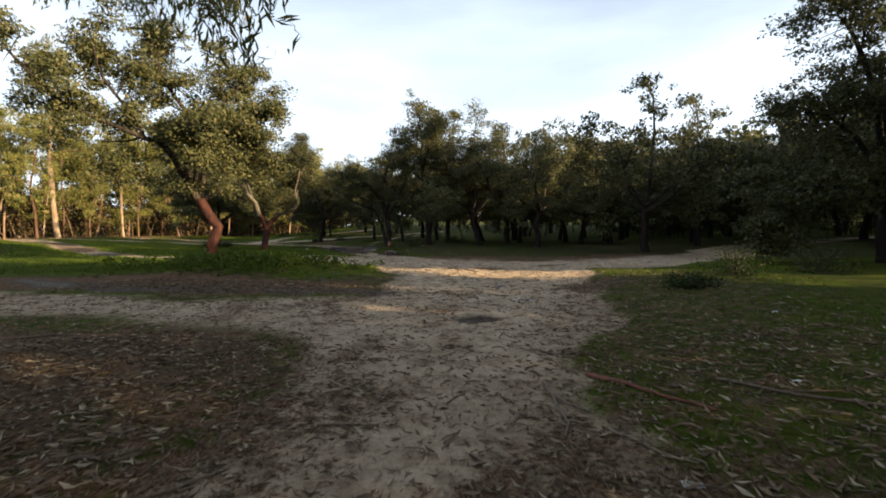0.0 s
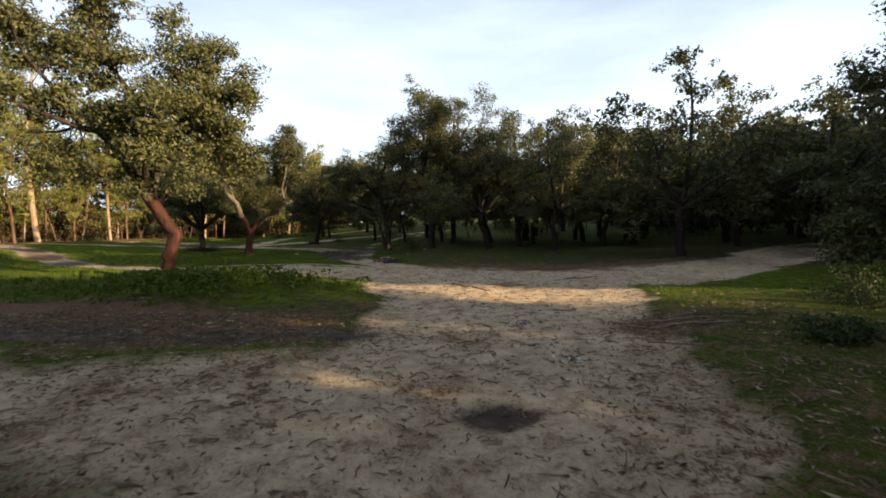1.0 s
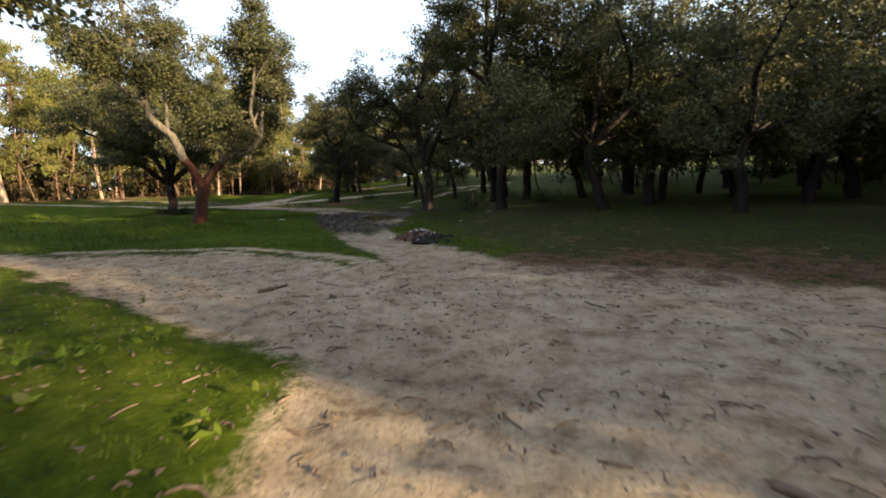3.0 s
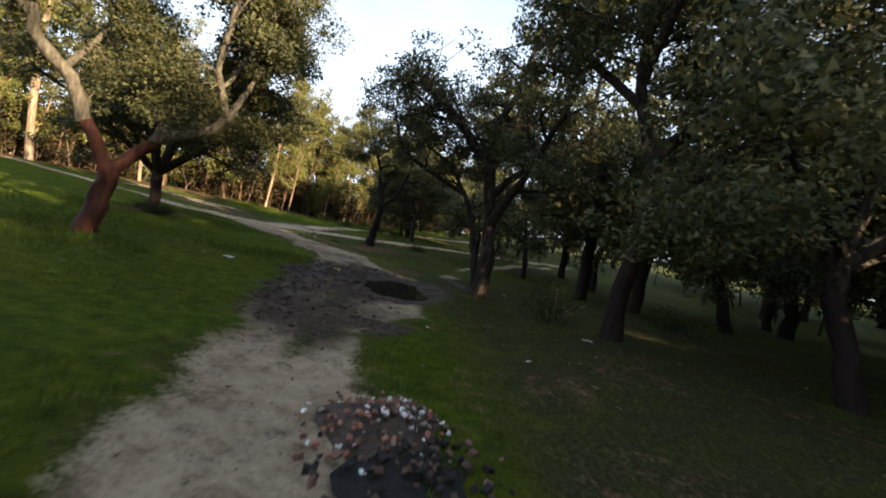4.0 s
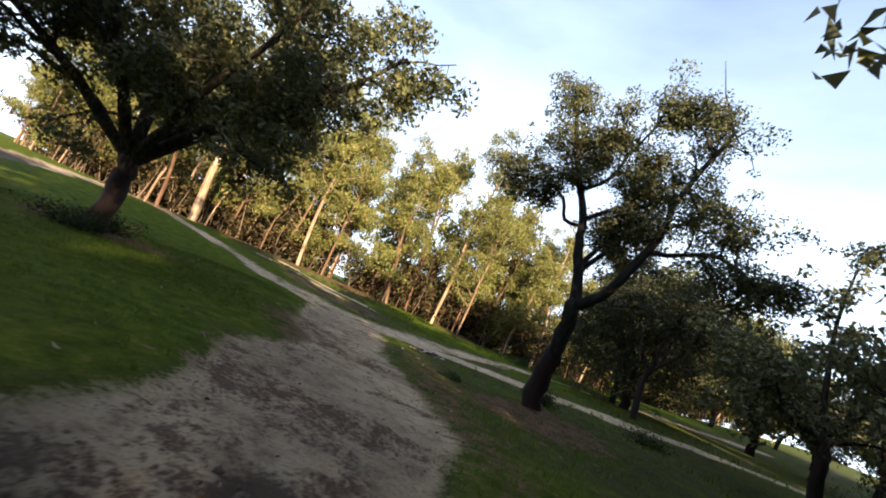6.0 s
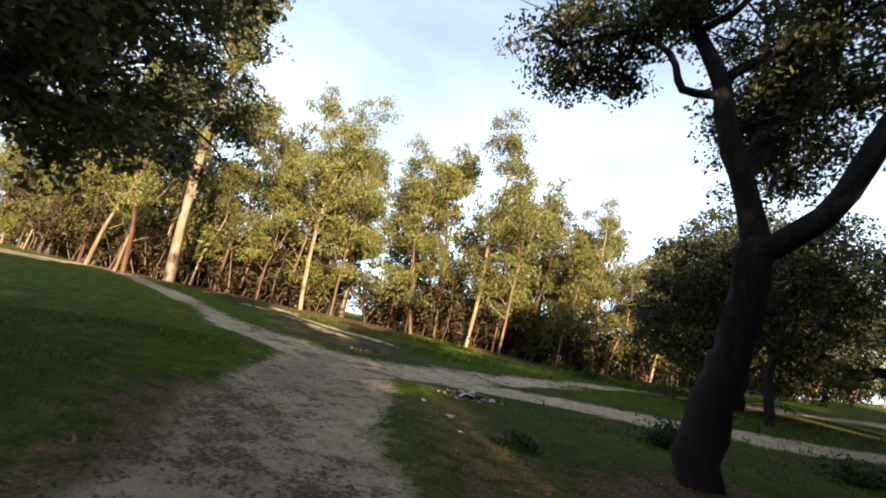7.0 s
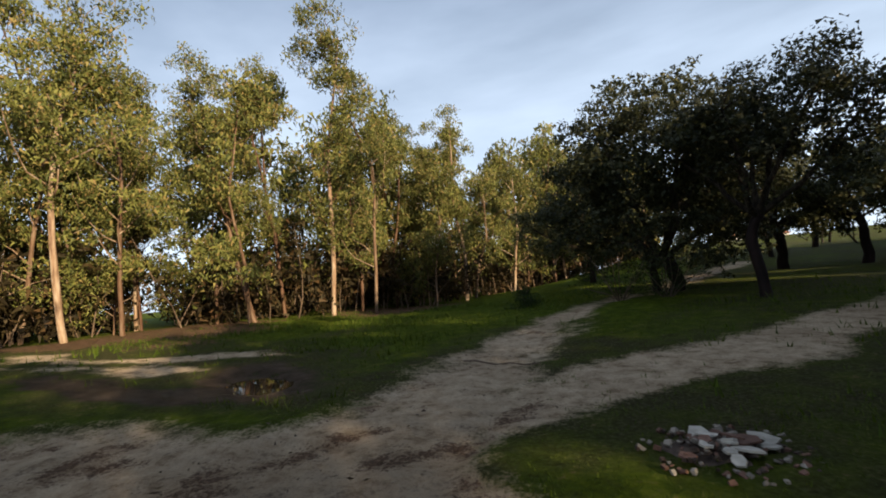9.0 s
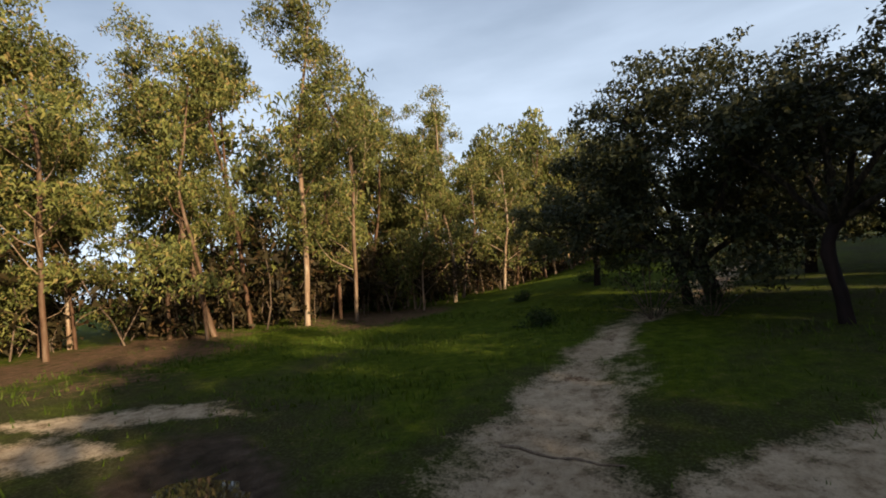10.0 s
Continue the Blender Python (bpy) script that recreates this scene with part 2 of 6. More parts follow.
ASH = plain("black_ash", [(0.3, (0.010, 0.009, 0.009)), (0.7, (0.030, 0.027, 0.025))], 20)
RUBBLE_GREY = plain("concrete_rubble", [(0.3, (0.20, 0.17, 0.14)), (0.7, (0.38, 0.34, 0.28))], 16)
SOIL = plain("dark_soil", [(0.3, (0.035, 0.024, 0.018)), (0.7, (0.10, 0.072, 0.055))], 22)
WALL_PAINT = plain("white_render", [(0.3, (0.68, 0.67, 0.64)), (0.7, (0.80, 0.79, 0.76))], 3, 0.9, 0.1)
ROOF_TILE = plain("clay_roof", [(0.3, (0.28, 0.12, 0.07)), (0.7, (0.42, 0.20, 0.12))], 5)
DARK_GLASS = plain("dark_window", [(0.3, (0.03, 0.035, 0.04)), (0.7, (0.05, 0.055, 0.06))], 5, 0.15, 0.0)
DEAD_LEAF = leaf_material("dead_leaf", (0.060, 0.034, 0.020), (0.215, 0.148, 0.092), (0.16, 0.1, 0.06), (0.46, 0.37, 0.26))


def water_material():
    m, n, l, b, out = material("puddle_water", 0.03)
    b.inputs["Base Color"].default_value = (0.022, 0.018, 0.014, 1)
    b.inputs["Specular IOR Level"].default_value = 0.9
    b.inputs["IOR"].default_value = 1.33
    bump_node(n, l, b, noise_node(n, l, 5.0, 2.0), 0.04, 0.01)
    return m


WATER = water_material()


# ---- mesh helpers ----
def quick_mesh(name, verts, faces, mat, smooth=False):
    """A mesh from numpy vertices (n, 3) and faces (m, k), all of k corners."""
    verts, faces = np.asarray(verts, np.float32), np.asarray(faces, np.int32)
    me = bpy.data.meshes.new(name)
    me.vertices.add(len(verts))
    me.vertices.foreach_set("co", verts.ravel())
    me.loops.add(faces.size)
    me.loops.foreach_set("vertex_index", faces.ravel())
    me.polygons.add(len(faces))
    me.polygons.foreach_set("loop_start", np.arange(0, faces.size, faces.shape[1], dtype=np.int32))
    me.update(calc_edges=True)
    me.polygons.foreach_set("use_smooth", np.full(len(faces), smooth))
    me.materials.append(mat)
    return me


def child(name, me, parent, label=""):
    ob = new(name, me)
    ob.parent = parent
    return tagged(ob, label)


def part(name, bm, mat, parent, label=""):
    me = bpy.data.meshes.new(name)
    bm.to_mesh(me)
    bm.free()
    me.materials.append(mat)
    return child(name, me, parent, label)


def smoothstep(a, b, v):
    u = np.clip((v - a) / (b - a), 0, 1)
    return u * u * (3 - 2 * u)


def value_noise(x, y, scale, seed=0):
    """Smooth noise over the plane, about -1 to 1, from a few sines of turned waves."""
    r = np.random.RandomState(seed)
    tot = 0
    for k in range(7):
        a, f, p = r.uniform(0, 6.28), scale * r.uniform(0.6, 1.9), r.uniform(0, 6.28)
        tot = tot + np.sin((x * math.cos(a) + y * math.sin(a)) * f + p + 1.3 * np.sin((y * math.cos(a) - x * math.sin(a)) * f * 0.7 + p))
    return tot / 3.2


def near_line(x, y, line):
    """Distance to a line of (x, y, half width), less the width there."""
    best = np.full(np.shape(x), 1e9)
    for (x0, y0, w0), (x1, y1, w1) in zip(line, line[1:]):
        dx, dy = x1 - x0, y1 - y0
        u = np.clip(((x - x0) * dx + (y - y0) * dy) / (dx * dx + dy * dy), 0, 1)
        best = np.minimum(best, np.hypot(x - x0 - u * dx, y - y0 - u * dy) - (w0 + u * (w1 - w0)))
    return best


# ---- the lie of the land ----
START_TRACK = [(1.4, -9, 1.7), (1.4, 2, 1.2), (1.5, 5, 1.7), (2.3, 9, 2.4), (2.6, 13, 2.9), (1.3, 16.2, 2.9)]
WEST_SWATH = [(1.4, 6.2, 1.8), (-1.5, 6.2, 1.25), (-4, 6.5, 0.85), (-8, 7.6, 0.6), (-14, 11, 0.6), (-20, 14, 0.6)]
EAST_ROAD = [(2.0, 15.6, 2.6), (6, 15.7, 2.4), (12, 19.8, 1.6), (17.5, 24.4, 1.1), (27, 30.5, 0.9), (48, 40, 0.9)]
WEST_ROAD = [(2, 16, 2.3), (-0.8, 16.8, 1.7), (-3.6, 18.3, 1.45), (-6, 18.9, 1.0), (-8.5, 19.4, 0.7), (-12.5, 20.3, 0.5), (-17, 23, 0.6), (-25, 29.4, 0.8), (-36, 36, 1.0), (-60, 36, 1.2)]
NORTH_TRACK = [(0.2, 17.0, 1.6), (-0.55, 18.9, 1.0), (-1.65, 20.5, 0.72), (-2.4, 21.8, 0.62), (-3.15, 23.3, 0.7), (-3.8, 24.8, 0.9), (-4.4, 26.4, 1.1), (-5.25, 28.5, 1.4), (-5.8, 30.6, 1.4), (-7.4, 32.2, 0.95), (-10.0, 34.5, 0.95), (-12.8, 36.05, 0.85), (-15.3, 37.75, 0.85), (-16.5, 38.8, 1.1), (-17.8, 38.6, 1.0), (-21.0, 38.0, 0.6), (-26, 37.6, 0.5), (-31, 36.6, 0.6), (-36, 36.2, 0.8), (-60, 36.0, 1.0)]
PATH_A = [(-16.3, 39.0, 1.0), (-16.6, 41.4, 0.95), (-16.75, 43.4, 0.65), (-16.6, 45.2, 0.48), (-16.4, 47.4, 0.42), (-15.3, 50.0, 0.4), (-14.0, 52.6, 0.4), (-12.6, 57, 0.4), (-10, 64, 0.4)]
PATH_B = [(-15.6, 41.0, 0.9), (-14.3, 42.3, 0.75), (-13.2, 43.4, 0.75), (-11.4, 45.4, 0.65), (-8, 49.0, 0.5), (-2, 55, 0.5)]
PATH_C = [(-4.9, 33.6, 0.25), (-5.4, 36.5, 0.3), (-5.8, 40, 0.4), (-4.2, 48, 0.4), (0, 60, 0.5)]
SIDE_STRIPS = [(-20.9, 43.4, 0.10), (-22.4, 43.3, 0.34), (-24.2, 42.4, 0.34), (-25.6, 41.6, 0.3), (-29, 42.2, 0.25)]
STRIP_TWO = [(-21.3, 42.1, 0.05), (-22.6, 41.7, 0.2), (-24.6, 41.2, 0.25), (-27.5, 40.6, 0.2)]
WHEELS = [[(-8.6, 20.2, 0.1), (-6.0, 20.3, 0.06), (-5.0, 20.5, 0.06), (-4.0, 20.2, 0.06), (-2.9, 19.8, 0.08), (-2.3, 19.5, 0.08), (-1.7, 18.8, 0.1)], [(-5.3, 20.1, 0.03), (-3.9, 19.7, 0.05), (-2.9, 19.25, 0.06), (-2.1, 18.7, 0.08)]]
PUDDLE = (-4.72, 29.65, 1.5, 0.86, 116.0)


POOL = (-20.2, 41.5, 0.95, 0.5, 150.0)


def in_puddle(x, y, which=PUDDLE):
    cx, cy, a, b, turn = which
    c, s = math.cos(radians(turn)), math.sin(radians(turn))
    u, v = (x - cx) * c + (y - cy) * s, -(x - cx) * s + (y - cy) * c
    return np.hypot(u / a, v / b) + 0.15 * value_noise(x, y, 2.6, 5) + 0.12 * value_noise(x, y, 6.5, 19)


def sand_edge(x, y):
    d = near_line(x, y, START_TRACK)
    for line in (EAST_ROAD, WEST_ROAD, NORTH_TRACK, PATH_A):
        d = np.minimum(d, near_line(x, y, line))
    return d + 0.22 * value_noise(x, y, 1.1, 1) + 0.10 * value_noise(x, y, 3.7, 2) + 0.26 * smoothstep(37, 40, y) * value_noise(x, y, 2.3, 17)


def faint_edge(x, y):
    d = np.minimum(np.minimum(near_line(x, y, PATH_B), near_line(x, y, PATH_C) + 0.28), near_line(x, y, SIDE_STRIPS))
    d = np.minimum(d, near_line(x, y, STRIP_TWO))
    return d + 0.25 * value_noise(x, y, 1.3, 6) + 0.12 * value_noise(x, y, 4.1, 7)


def land(x, y):
    """Height of the ground."""
    x, y = np.asarray(x, float), np.asarray(y, float)
    z = 0.55 * smoothstep(-17, -33, x) * smoothstep(10, 30, y)
    z = z + (0.052 * np.maximum(0, y - 41) * smoothstep(-27, -15, x) * smoothstep(300, 130, y))
    z = z + 0.035 * np.maximum(0, x - 14) * smoothstep(200, 60, x) * 0.6
    z = z + 0.22 * smoothstep(3.2, 6.0, x) * smoothstep(15, 9, y)
    z = z + 0.22 * smoothstep(-2.5, 0.5, x) * smoothstep(21, 25, y) * smoothstep(45, 38, y)
    z = z + 0.16 * smoothstep(-11.5, -9.9, x) * smoothstep(-6, -8, x) * smoothstep(37, 38.7, y) * smoothstep(43, 40, y)
    z = z + 0.26 * np.exp(-(((x + 4.6) / 2.6) ** 2 + ((y - 12.6) / 2.0) ** 2))
    d = sand_edge(x, y)
    worn = smoothstep(0.35, -0.25, d)
    z = z - 0.05 * worn + 0.035 * value_noise(x, y, 0.8, 3) + (0.008 + 0.012 * worn) * value_noise(x, y, 5.5, 4) + 0.008 * worn * value_noise(x, y, 11.0, 14)
    rut = near_line(x, y, [(1.2, 5.9, 0.05), (1.9, 5.95, 0.2), (2.5, 6.2, 0.05)])
    z = z - 0.035 * smoothstep(0.25, -0.1, rut)
    z = z - 0.085 * smoothstep(1.15, 0.75, in_puddle(x, y)) - 0.06 * smoothstep(1.15, 0.75, in_puddle(x, y, POOL))
    clod = smoothstep(0.5, -0.1, near_line(x, y, [(-4.4, 24.5, 0.1), (-5.35, 26.4, 0.35), (-6.6, 28.8, 0.5), (-7.2, 31.2, 0.4)]))
    z = z + 0.034 * clod * value_noise(x, y, 8.0, 15) + 0.022 * clod * value_noise(x, y, 17.0, 16)
    left_rut = near_line(x, y, [(-4.6, 25.0, 0.1), (-5.35, 26.4, 0.22), (-6.6, 28.8, 0.3), (-7.4, 31.2, 0.15)])
    return z - 0.07 * smoothstep(0.3, -0.1, left_rut)


def zg(x, y):
    return float(land(x, y))


def graded(lo, hi, a, b, step):
    """Coordinates with a fine stretch from a to b, and wider and wider steps to lo and hi."""
    fine = list(np.arange(a, b + step / 2, step))
    up, down, s = [fine[-1]], [fine[0]], step
    while up[-1] < hi or down[-1] > lo:
        s *= 1.13
        up.append(up[-1] + s), down.append(down[-1] - s)
    return np.array(down[:0:-1] + fine + up[1:])


gx, gy = graded(-900, 900, -20.0, 7.0, 0.17), graded(-900, 900, -1.0, 45.0, 0.17)
GX, GY = np.meshgrid(gx, gy)
GZ = land(GX, GY)
edge = sand_edge(GX, GY)
fade = 0.35 + 0.5 * smoothstep(37, 40, GY)
sand_mask = np.maximum(smoothstep(fade, -fade, edge), 0.82 * smoothstep(0.45, -0.4, faint_edge(GX, GY)))
lit = value_noise(GX, GY, 0.9, 8)
litter_mask = smoothstep(11.6, 10.2, GY + 0.5 * lit) * smoothstep(1.5, -2.0, GX + 0.6 * lit + 0.02 * (GY - 4)) * smoothstep(-26, -14, GX)
litter_mask *= 1 - 0.8 * smoothstep(-3.0, -5.5, GX + lit) * smoothstep(6.9, 7.7, GY + 0.3 * lit) * smoothstep(9.0, 8.2, GY + 0.3 * lit)
swath = near_line(GX, GY, WEST_SWATH)
sand_mask = np.maximum(sand_mask, 0.8 * smoothstep(0.8, -0.7, swath + 0.35 * lit + 0.12 * value_noise(GX, GY, 3.3, 18)))
litter_mask *= 1 - 0.55 * smoothstep(0.9, -0.9, swath + 0.35 * lit) * smoothstep(2.6, 1.6, np.abs(GY - 6.4) + 0.4 * lit)
litter_mask *= 1 - 0.6 * smoothstep(4.0, 5.8, GY + 0.5 * lit) * smoothstep(8.3, 7.8, GY + 0.3 * lit) * smoothstep(-9, -5, GX)
verge = smoothstep(2.1, 3.0, GX + 0.6 * lit - 0.25 * (GY - 3)) * smoothstep(6.6, 4.0, GX + 0.8 * lit - 0.30 * (GY - 3))
litter_mask = np.maximum(litter_mask, 0.40 * verge * smoothstep(12.5, 9.0, GY))
litter_mask = np.maximum(litter_mask, 0.72 * smoothstep(4.0, 1.5, GY + lit) * smoothstep(9, 5, GX) * smoothstep(-0.5, 0.4, lit + 0.3))
drift = value_noise(GX, GY, 2.2, 61) + 0.8 * value_noise(GX, GY, 5.0, 62)
litter_mask = np.maximum(litter_mask, 0.4 * smoothstep(0.5, 1.8, drift) * smoothstep(0.2, -0.4, edge) * smoothstep(20, 16, GY))
litter_mask = np.maximum(litter_mask, 0.5 * smoothstep(2.2, -0.6, GX - 2.0 + 0.5 * lit + 0.3 * (GY - 6)) * smoothstep(-0.3, 1.3, drift) * smoothstep(13.5, 11, GY))
for cx, cy, rad in ((4.4, 8.6, 0.8), (-9.6, 38.0, 1.3), (-16.0, 32.3, 1.3), (-30, 47, 4.5), (-36, 40, 4.5), (-26, 55, 4)):
    litter_mask = np.maximum(litter_mask, 0.75 * smoothstep(1.25, 0.55, np.hypot(GX - cx, GY - cy) / rad + 0.35 * lit))
by_road = near_line(GX, GY, [(0.2, 19.6, 0.3), (2.5, 19.3, 0.9), (6, 18.9, 0.7), (11, 21.6, 0.3)])
litter_mask = np.maximum(litter_mask, 0.62 * smoothstep(1.3, -0.5, by_road + 0.7 * drift * 0.6 + 0.5 * lit))
litter_mask = np.maximum(litter_mask, 0.6 * smoothstep(-0.6, 1.2, drift) * smoothstep(31.0, 32.5, GY) * smoothstep(38, 36, GY) * smoothstep(0.4, -0.2, edge))
litter_mask = np.maximum(litter_mask, 0.34 * smoothstep(0.1, 1.0, drift + 0.4 * lit) * smoothstep(-2.2, -0.8, GX + 0.5 * (GY - 22)) * smoothstep(20, 21, GY) * smoothstep(31, 28, GY) * smoothstep(5, 2, GX))
far_drift = smoothstep(0.2, 1.0, drift + 0.5 * lit)
litter_mask = np.maximum(litter_mask, 0.62 * far_drift * smoothstep(37.0, 38.5, GY) * smoothstep(0.3, -0.3, edge) * smoothstep(-9, -12, GX))
litter_mask = np.maximum(litter_mask, 0.55 * smoothstep(0.9, 0.0, np.abs(near_line(GX, GY, [(-7.0, 32.6, 0.9), (-10.0, 34.8, 0.95), (-12.6, 36.7, 1.1)]) - 0.15) + 0.3 * lit))
mud_mask = np.maximum(np.maximum(smoothstep(1.75, 1.0, in_puddle(GX, GY)), 0.8 * smoothstep(2.6, 1.1, in_puddle(GX, GY, POOL))), 0.7 * smoothstep(27.7, 29.0, GY + 0.6 * lit) * smoothstep(32.2, 31.2, GY + 0.5 * lit) * smoothstep(0.2, -0.3, edge))
for line in ([(-4.3, 24.3, 0.08), (-5.35, 26.4, 0.42), (-6.5, 28.8, 0.65), (-7.4, 31.2, 0.35)], [(-4.2, 26.6, 0.1), (-4.7, 27.8, 0.4), (-5.6, 30.6, 0.7), (-7.4, 32.2, 0.25)], [(-3.8, 31.8, 0.2), (-4.6, 33.4, 0.2)],
             [(0.3, 8.9, 0.02), (-1.2, 8.5, 0.2), (-3.0, 8.3, 0.35), (-5.5, 8.7, 0.4), (-9, 10.2, 0.3)], [(-19.6, 40.6, 0.3), (-21.6, 40.2, 0.4), (-24, 40.3, 0.3)],
             [(1.2, 5.9, 0.02), (1.9, 5.95, 0.14), (2.5, 6.2, 0.02)], [(-3.0, 24.5, 0.05), (-3.1, 25.4, 0.22), (-3.7, 25.6, 0.1)]):
    mud_mask = np.maximum(mud_mask, 1.0 * smoothstep(0.25, -0.2, near_line(GX, GY, line) + 0.16 * value_noise(GX, GY, 3.0, 9)))
mud_mask = np.maximum(mud_mask, (0.60 + 0.18 * lit) * smoothstep(19.5, 22.5, GY + lit) * smoothstep(33, 31, GY) * smoothstep(0.5, -0.3, edge))
mud_mask = np.maximum(mud_mask, (0.34 + 0.14 * lit) * smoothstep(31, 33, GY + lit) * smoothstep(0.5, -0.3, edge))
# grass grows between the two wheel tracks
for line in WHEELS:
    sand_mask = np.maximum(sand_mask, 0.8 * smoothstep(0.22, 0.0, near_line(GX, GY, line) + 0.06 * value_noise(GX, GY, 2.2, 13)))
strip = near_line(GX, GY, [(-3.3, 23.6, 0.05), (-4.3, 25.9, 0.22), (-5.3, 27.8, 0.25), (-6.0, 29.4, 0.1)]) + 0.2 * value_noise(GX, GY, 2.3, 12)
sand_mask *= 1 - 0.7 * smoothstep(0.25, -0.15, strip)

nx, ny = len(gx), len(gy)
ids = np.arange(nx * ny).reshape(ny, nx)
quads = np.stack([ids[:-1, :-1], ids[:-1, 1:], ids[1:, 1:], ids[1:, :-1]], -1).reshape(-1, 4)
co = np.stack([GX, GY, GZ], -1).reshape(-1, 3)
# thin, worn grass; the last stretch also carries painted shade
thin_shade_mask = 0.12 + 0.48 * smoothstep(38.2, 40.5, GY + lit) * smoothstep(47, 43.5, GY + 2 * lit) * smoothstep(-4, -8, GX)
thin_shade_mask = np.maximum(thin_shade_mask, 0.66 * smoothstep(-1.9, 0.2, GX + 0.5 * (GY - 22) + 0.6 * lit) * smoothstep(17, 19, GY) * smoothstep(38, 33, GY))
thin_shade_mask = np.maximum(thin_shade_mask, 0.40 * smoothstep(2.5, 4, GX) * smoothstep(14, 11, GY))
thin_shade_mask = np.maximum(thin_shade_mask, 0.38 * smoothstep(0.8, 0.1, edge) * smoothstep(15, 17, GY))
thin_shade_mask = np.maximum(thin_shade_mask, 0.58 * smoothstep(12.2, 10.8, GY + 0.6 * lit) * smoothstep(8.0, 9.0, GY) * smoothstep(2, 0, GX))
# grass darkened right of the far track, in place of the canopy's shade
thin_shade_mask = np.maximum(thin_shade_mask, (0.50 + 0.12 * lit) * smoothstep(33.5, 36.5, GY + lit) * smoothstep(-15.5, -12.5, GX + 0.6 * lit))
zone_col = np.stack([sand_mask, litter_mask, mud_mask, thin_shade_mask], -1).reshape(-1, 4).astype(np.float32)
is_track = (edge.reshape(-1)[quads].mean(1) < 0)


def land_piece(name, faces, label, category):
    used = np.unique(faces)
    back_to = np.zeros(nx * ny, np.int32)
    back_to[used] = np.arange(len(used))
    me = quick_mesh(name, co[used], back_to[faces], GROUND, True)
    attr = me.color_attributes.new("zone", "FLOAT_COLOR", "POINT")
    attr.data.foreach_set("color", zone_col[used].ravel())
    return tagged(new(name, me), label, category, kind="structure")


land_piece("ground", quads[~is_track], "green winter grass and brown leaf litter over uneven ground", "ground")
land_piece("dirt_track", quads[is_track], "pale sandy dirt track and clearing, rutted and strewn with twigs", "dirt track")

# water lying in the hollows of the ground
def puddle(which, depth, label):
    cx, cy, pa, pb, turn = which
    c, t = math.cos(radians(turn)), math.sin(radians(turn))
    bm = bmesh.new()
    level = zg(cx, cy) + depth
    bm.faces.new([bm.verts.new((cx + 1.35 * (pa * math.cos(a) * c - pb * math.sin(a) * t), cy + 1.35 * (pa * math.cos(a) * t + pb * math.sin(a) * c), level))
                  for a in np.linspace(0, 2 * math.pi, 40, endpoint=False)])
    me = bpy.data.meshes.new("puddle")
    bm.to_mesh(me)
    bm.free()
    me.materials.append(WATER)
    return tagged(new("puddle", me), label, "puddle", kind="structure")


puddle(PUDDLE, 0.035, "shallow muddy puddle mirroring the sky on the track")
for px, py, pa, pb, turn in ((-5.62, 28.9, 0.16, 0.10, 60), (-5.55, 27.2, 0.15, 0.07, 30), (-5.95, 28.5, 0.17, 0.07, 110), (-6.9, 30.4, 0.22, 0.09, 120)):
    puddle((px, py, pa, pb, turn), 0.014, "small patch of water in the muddy rut")
puddle(POOL, 0.022, "small shallow puddle on dark wet soil beside the path")


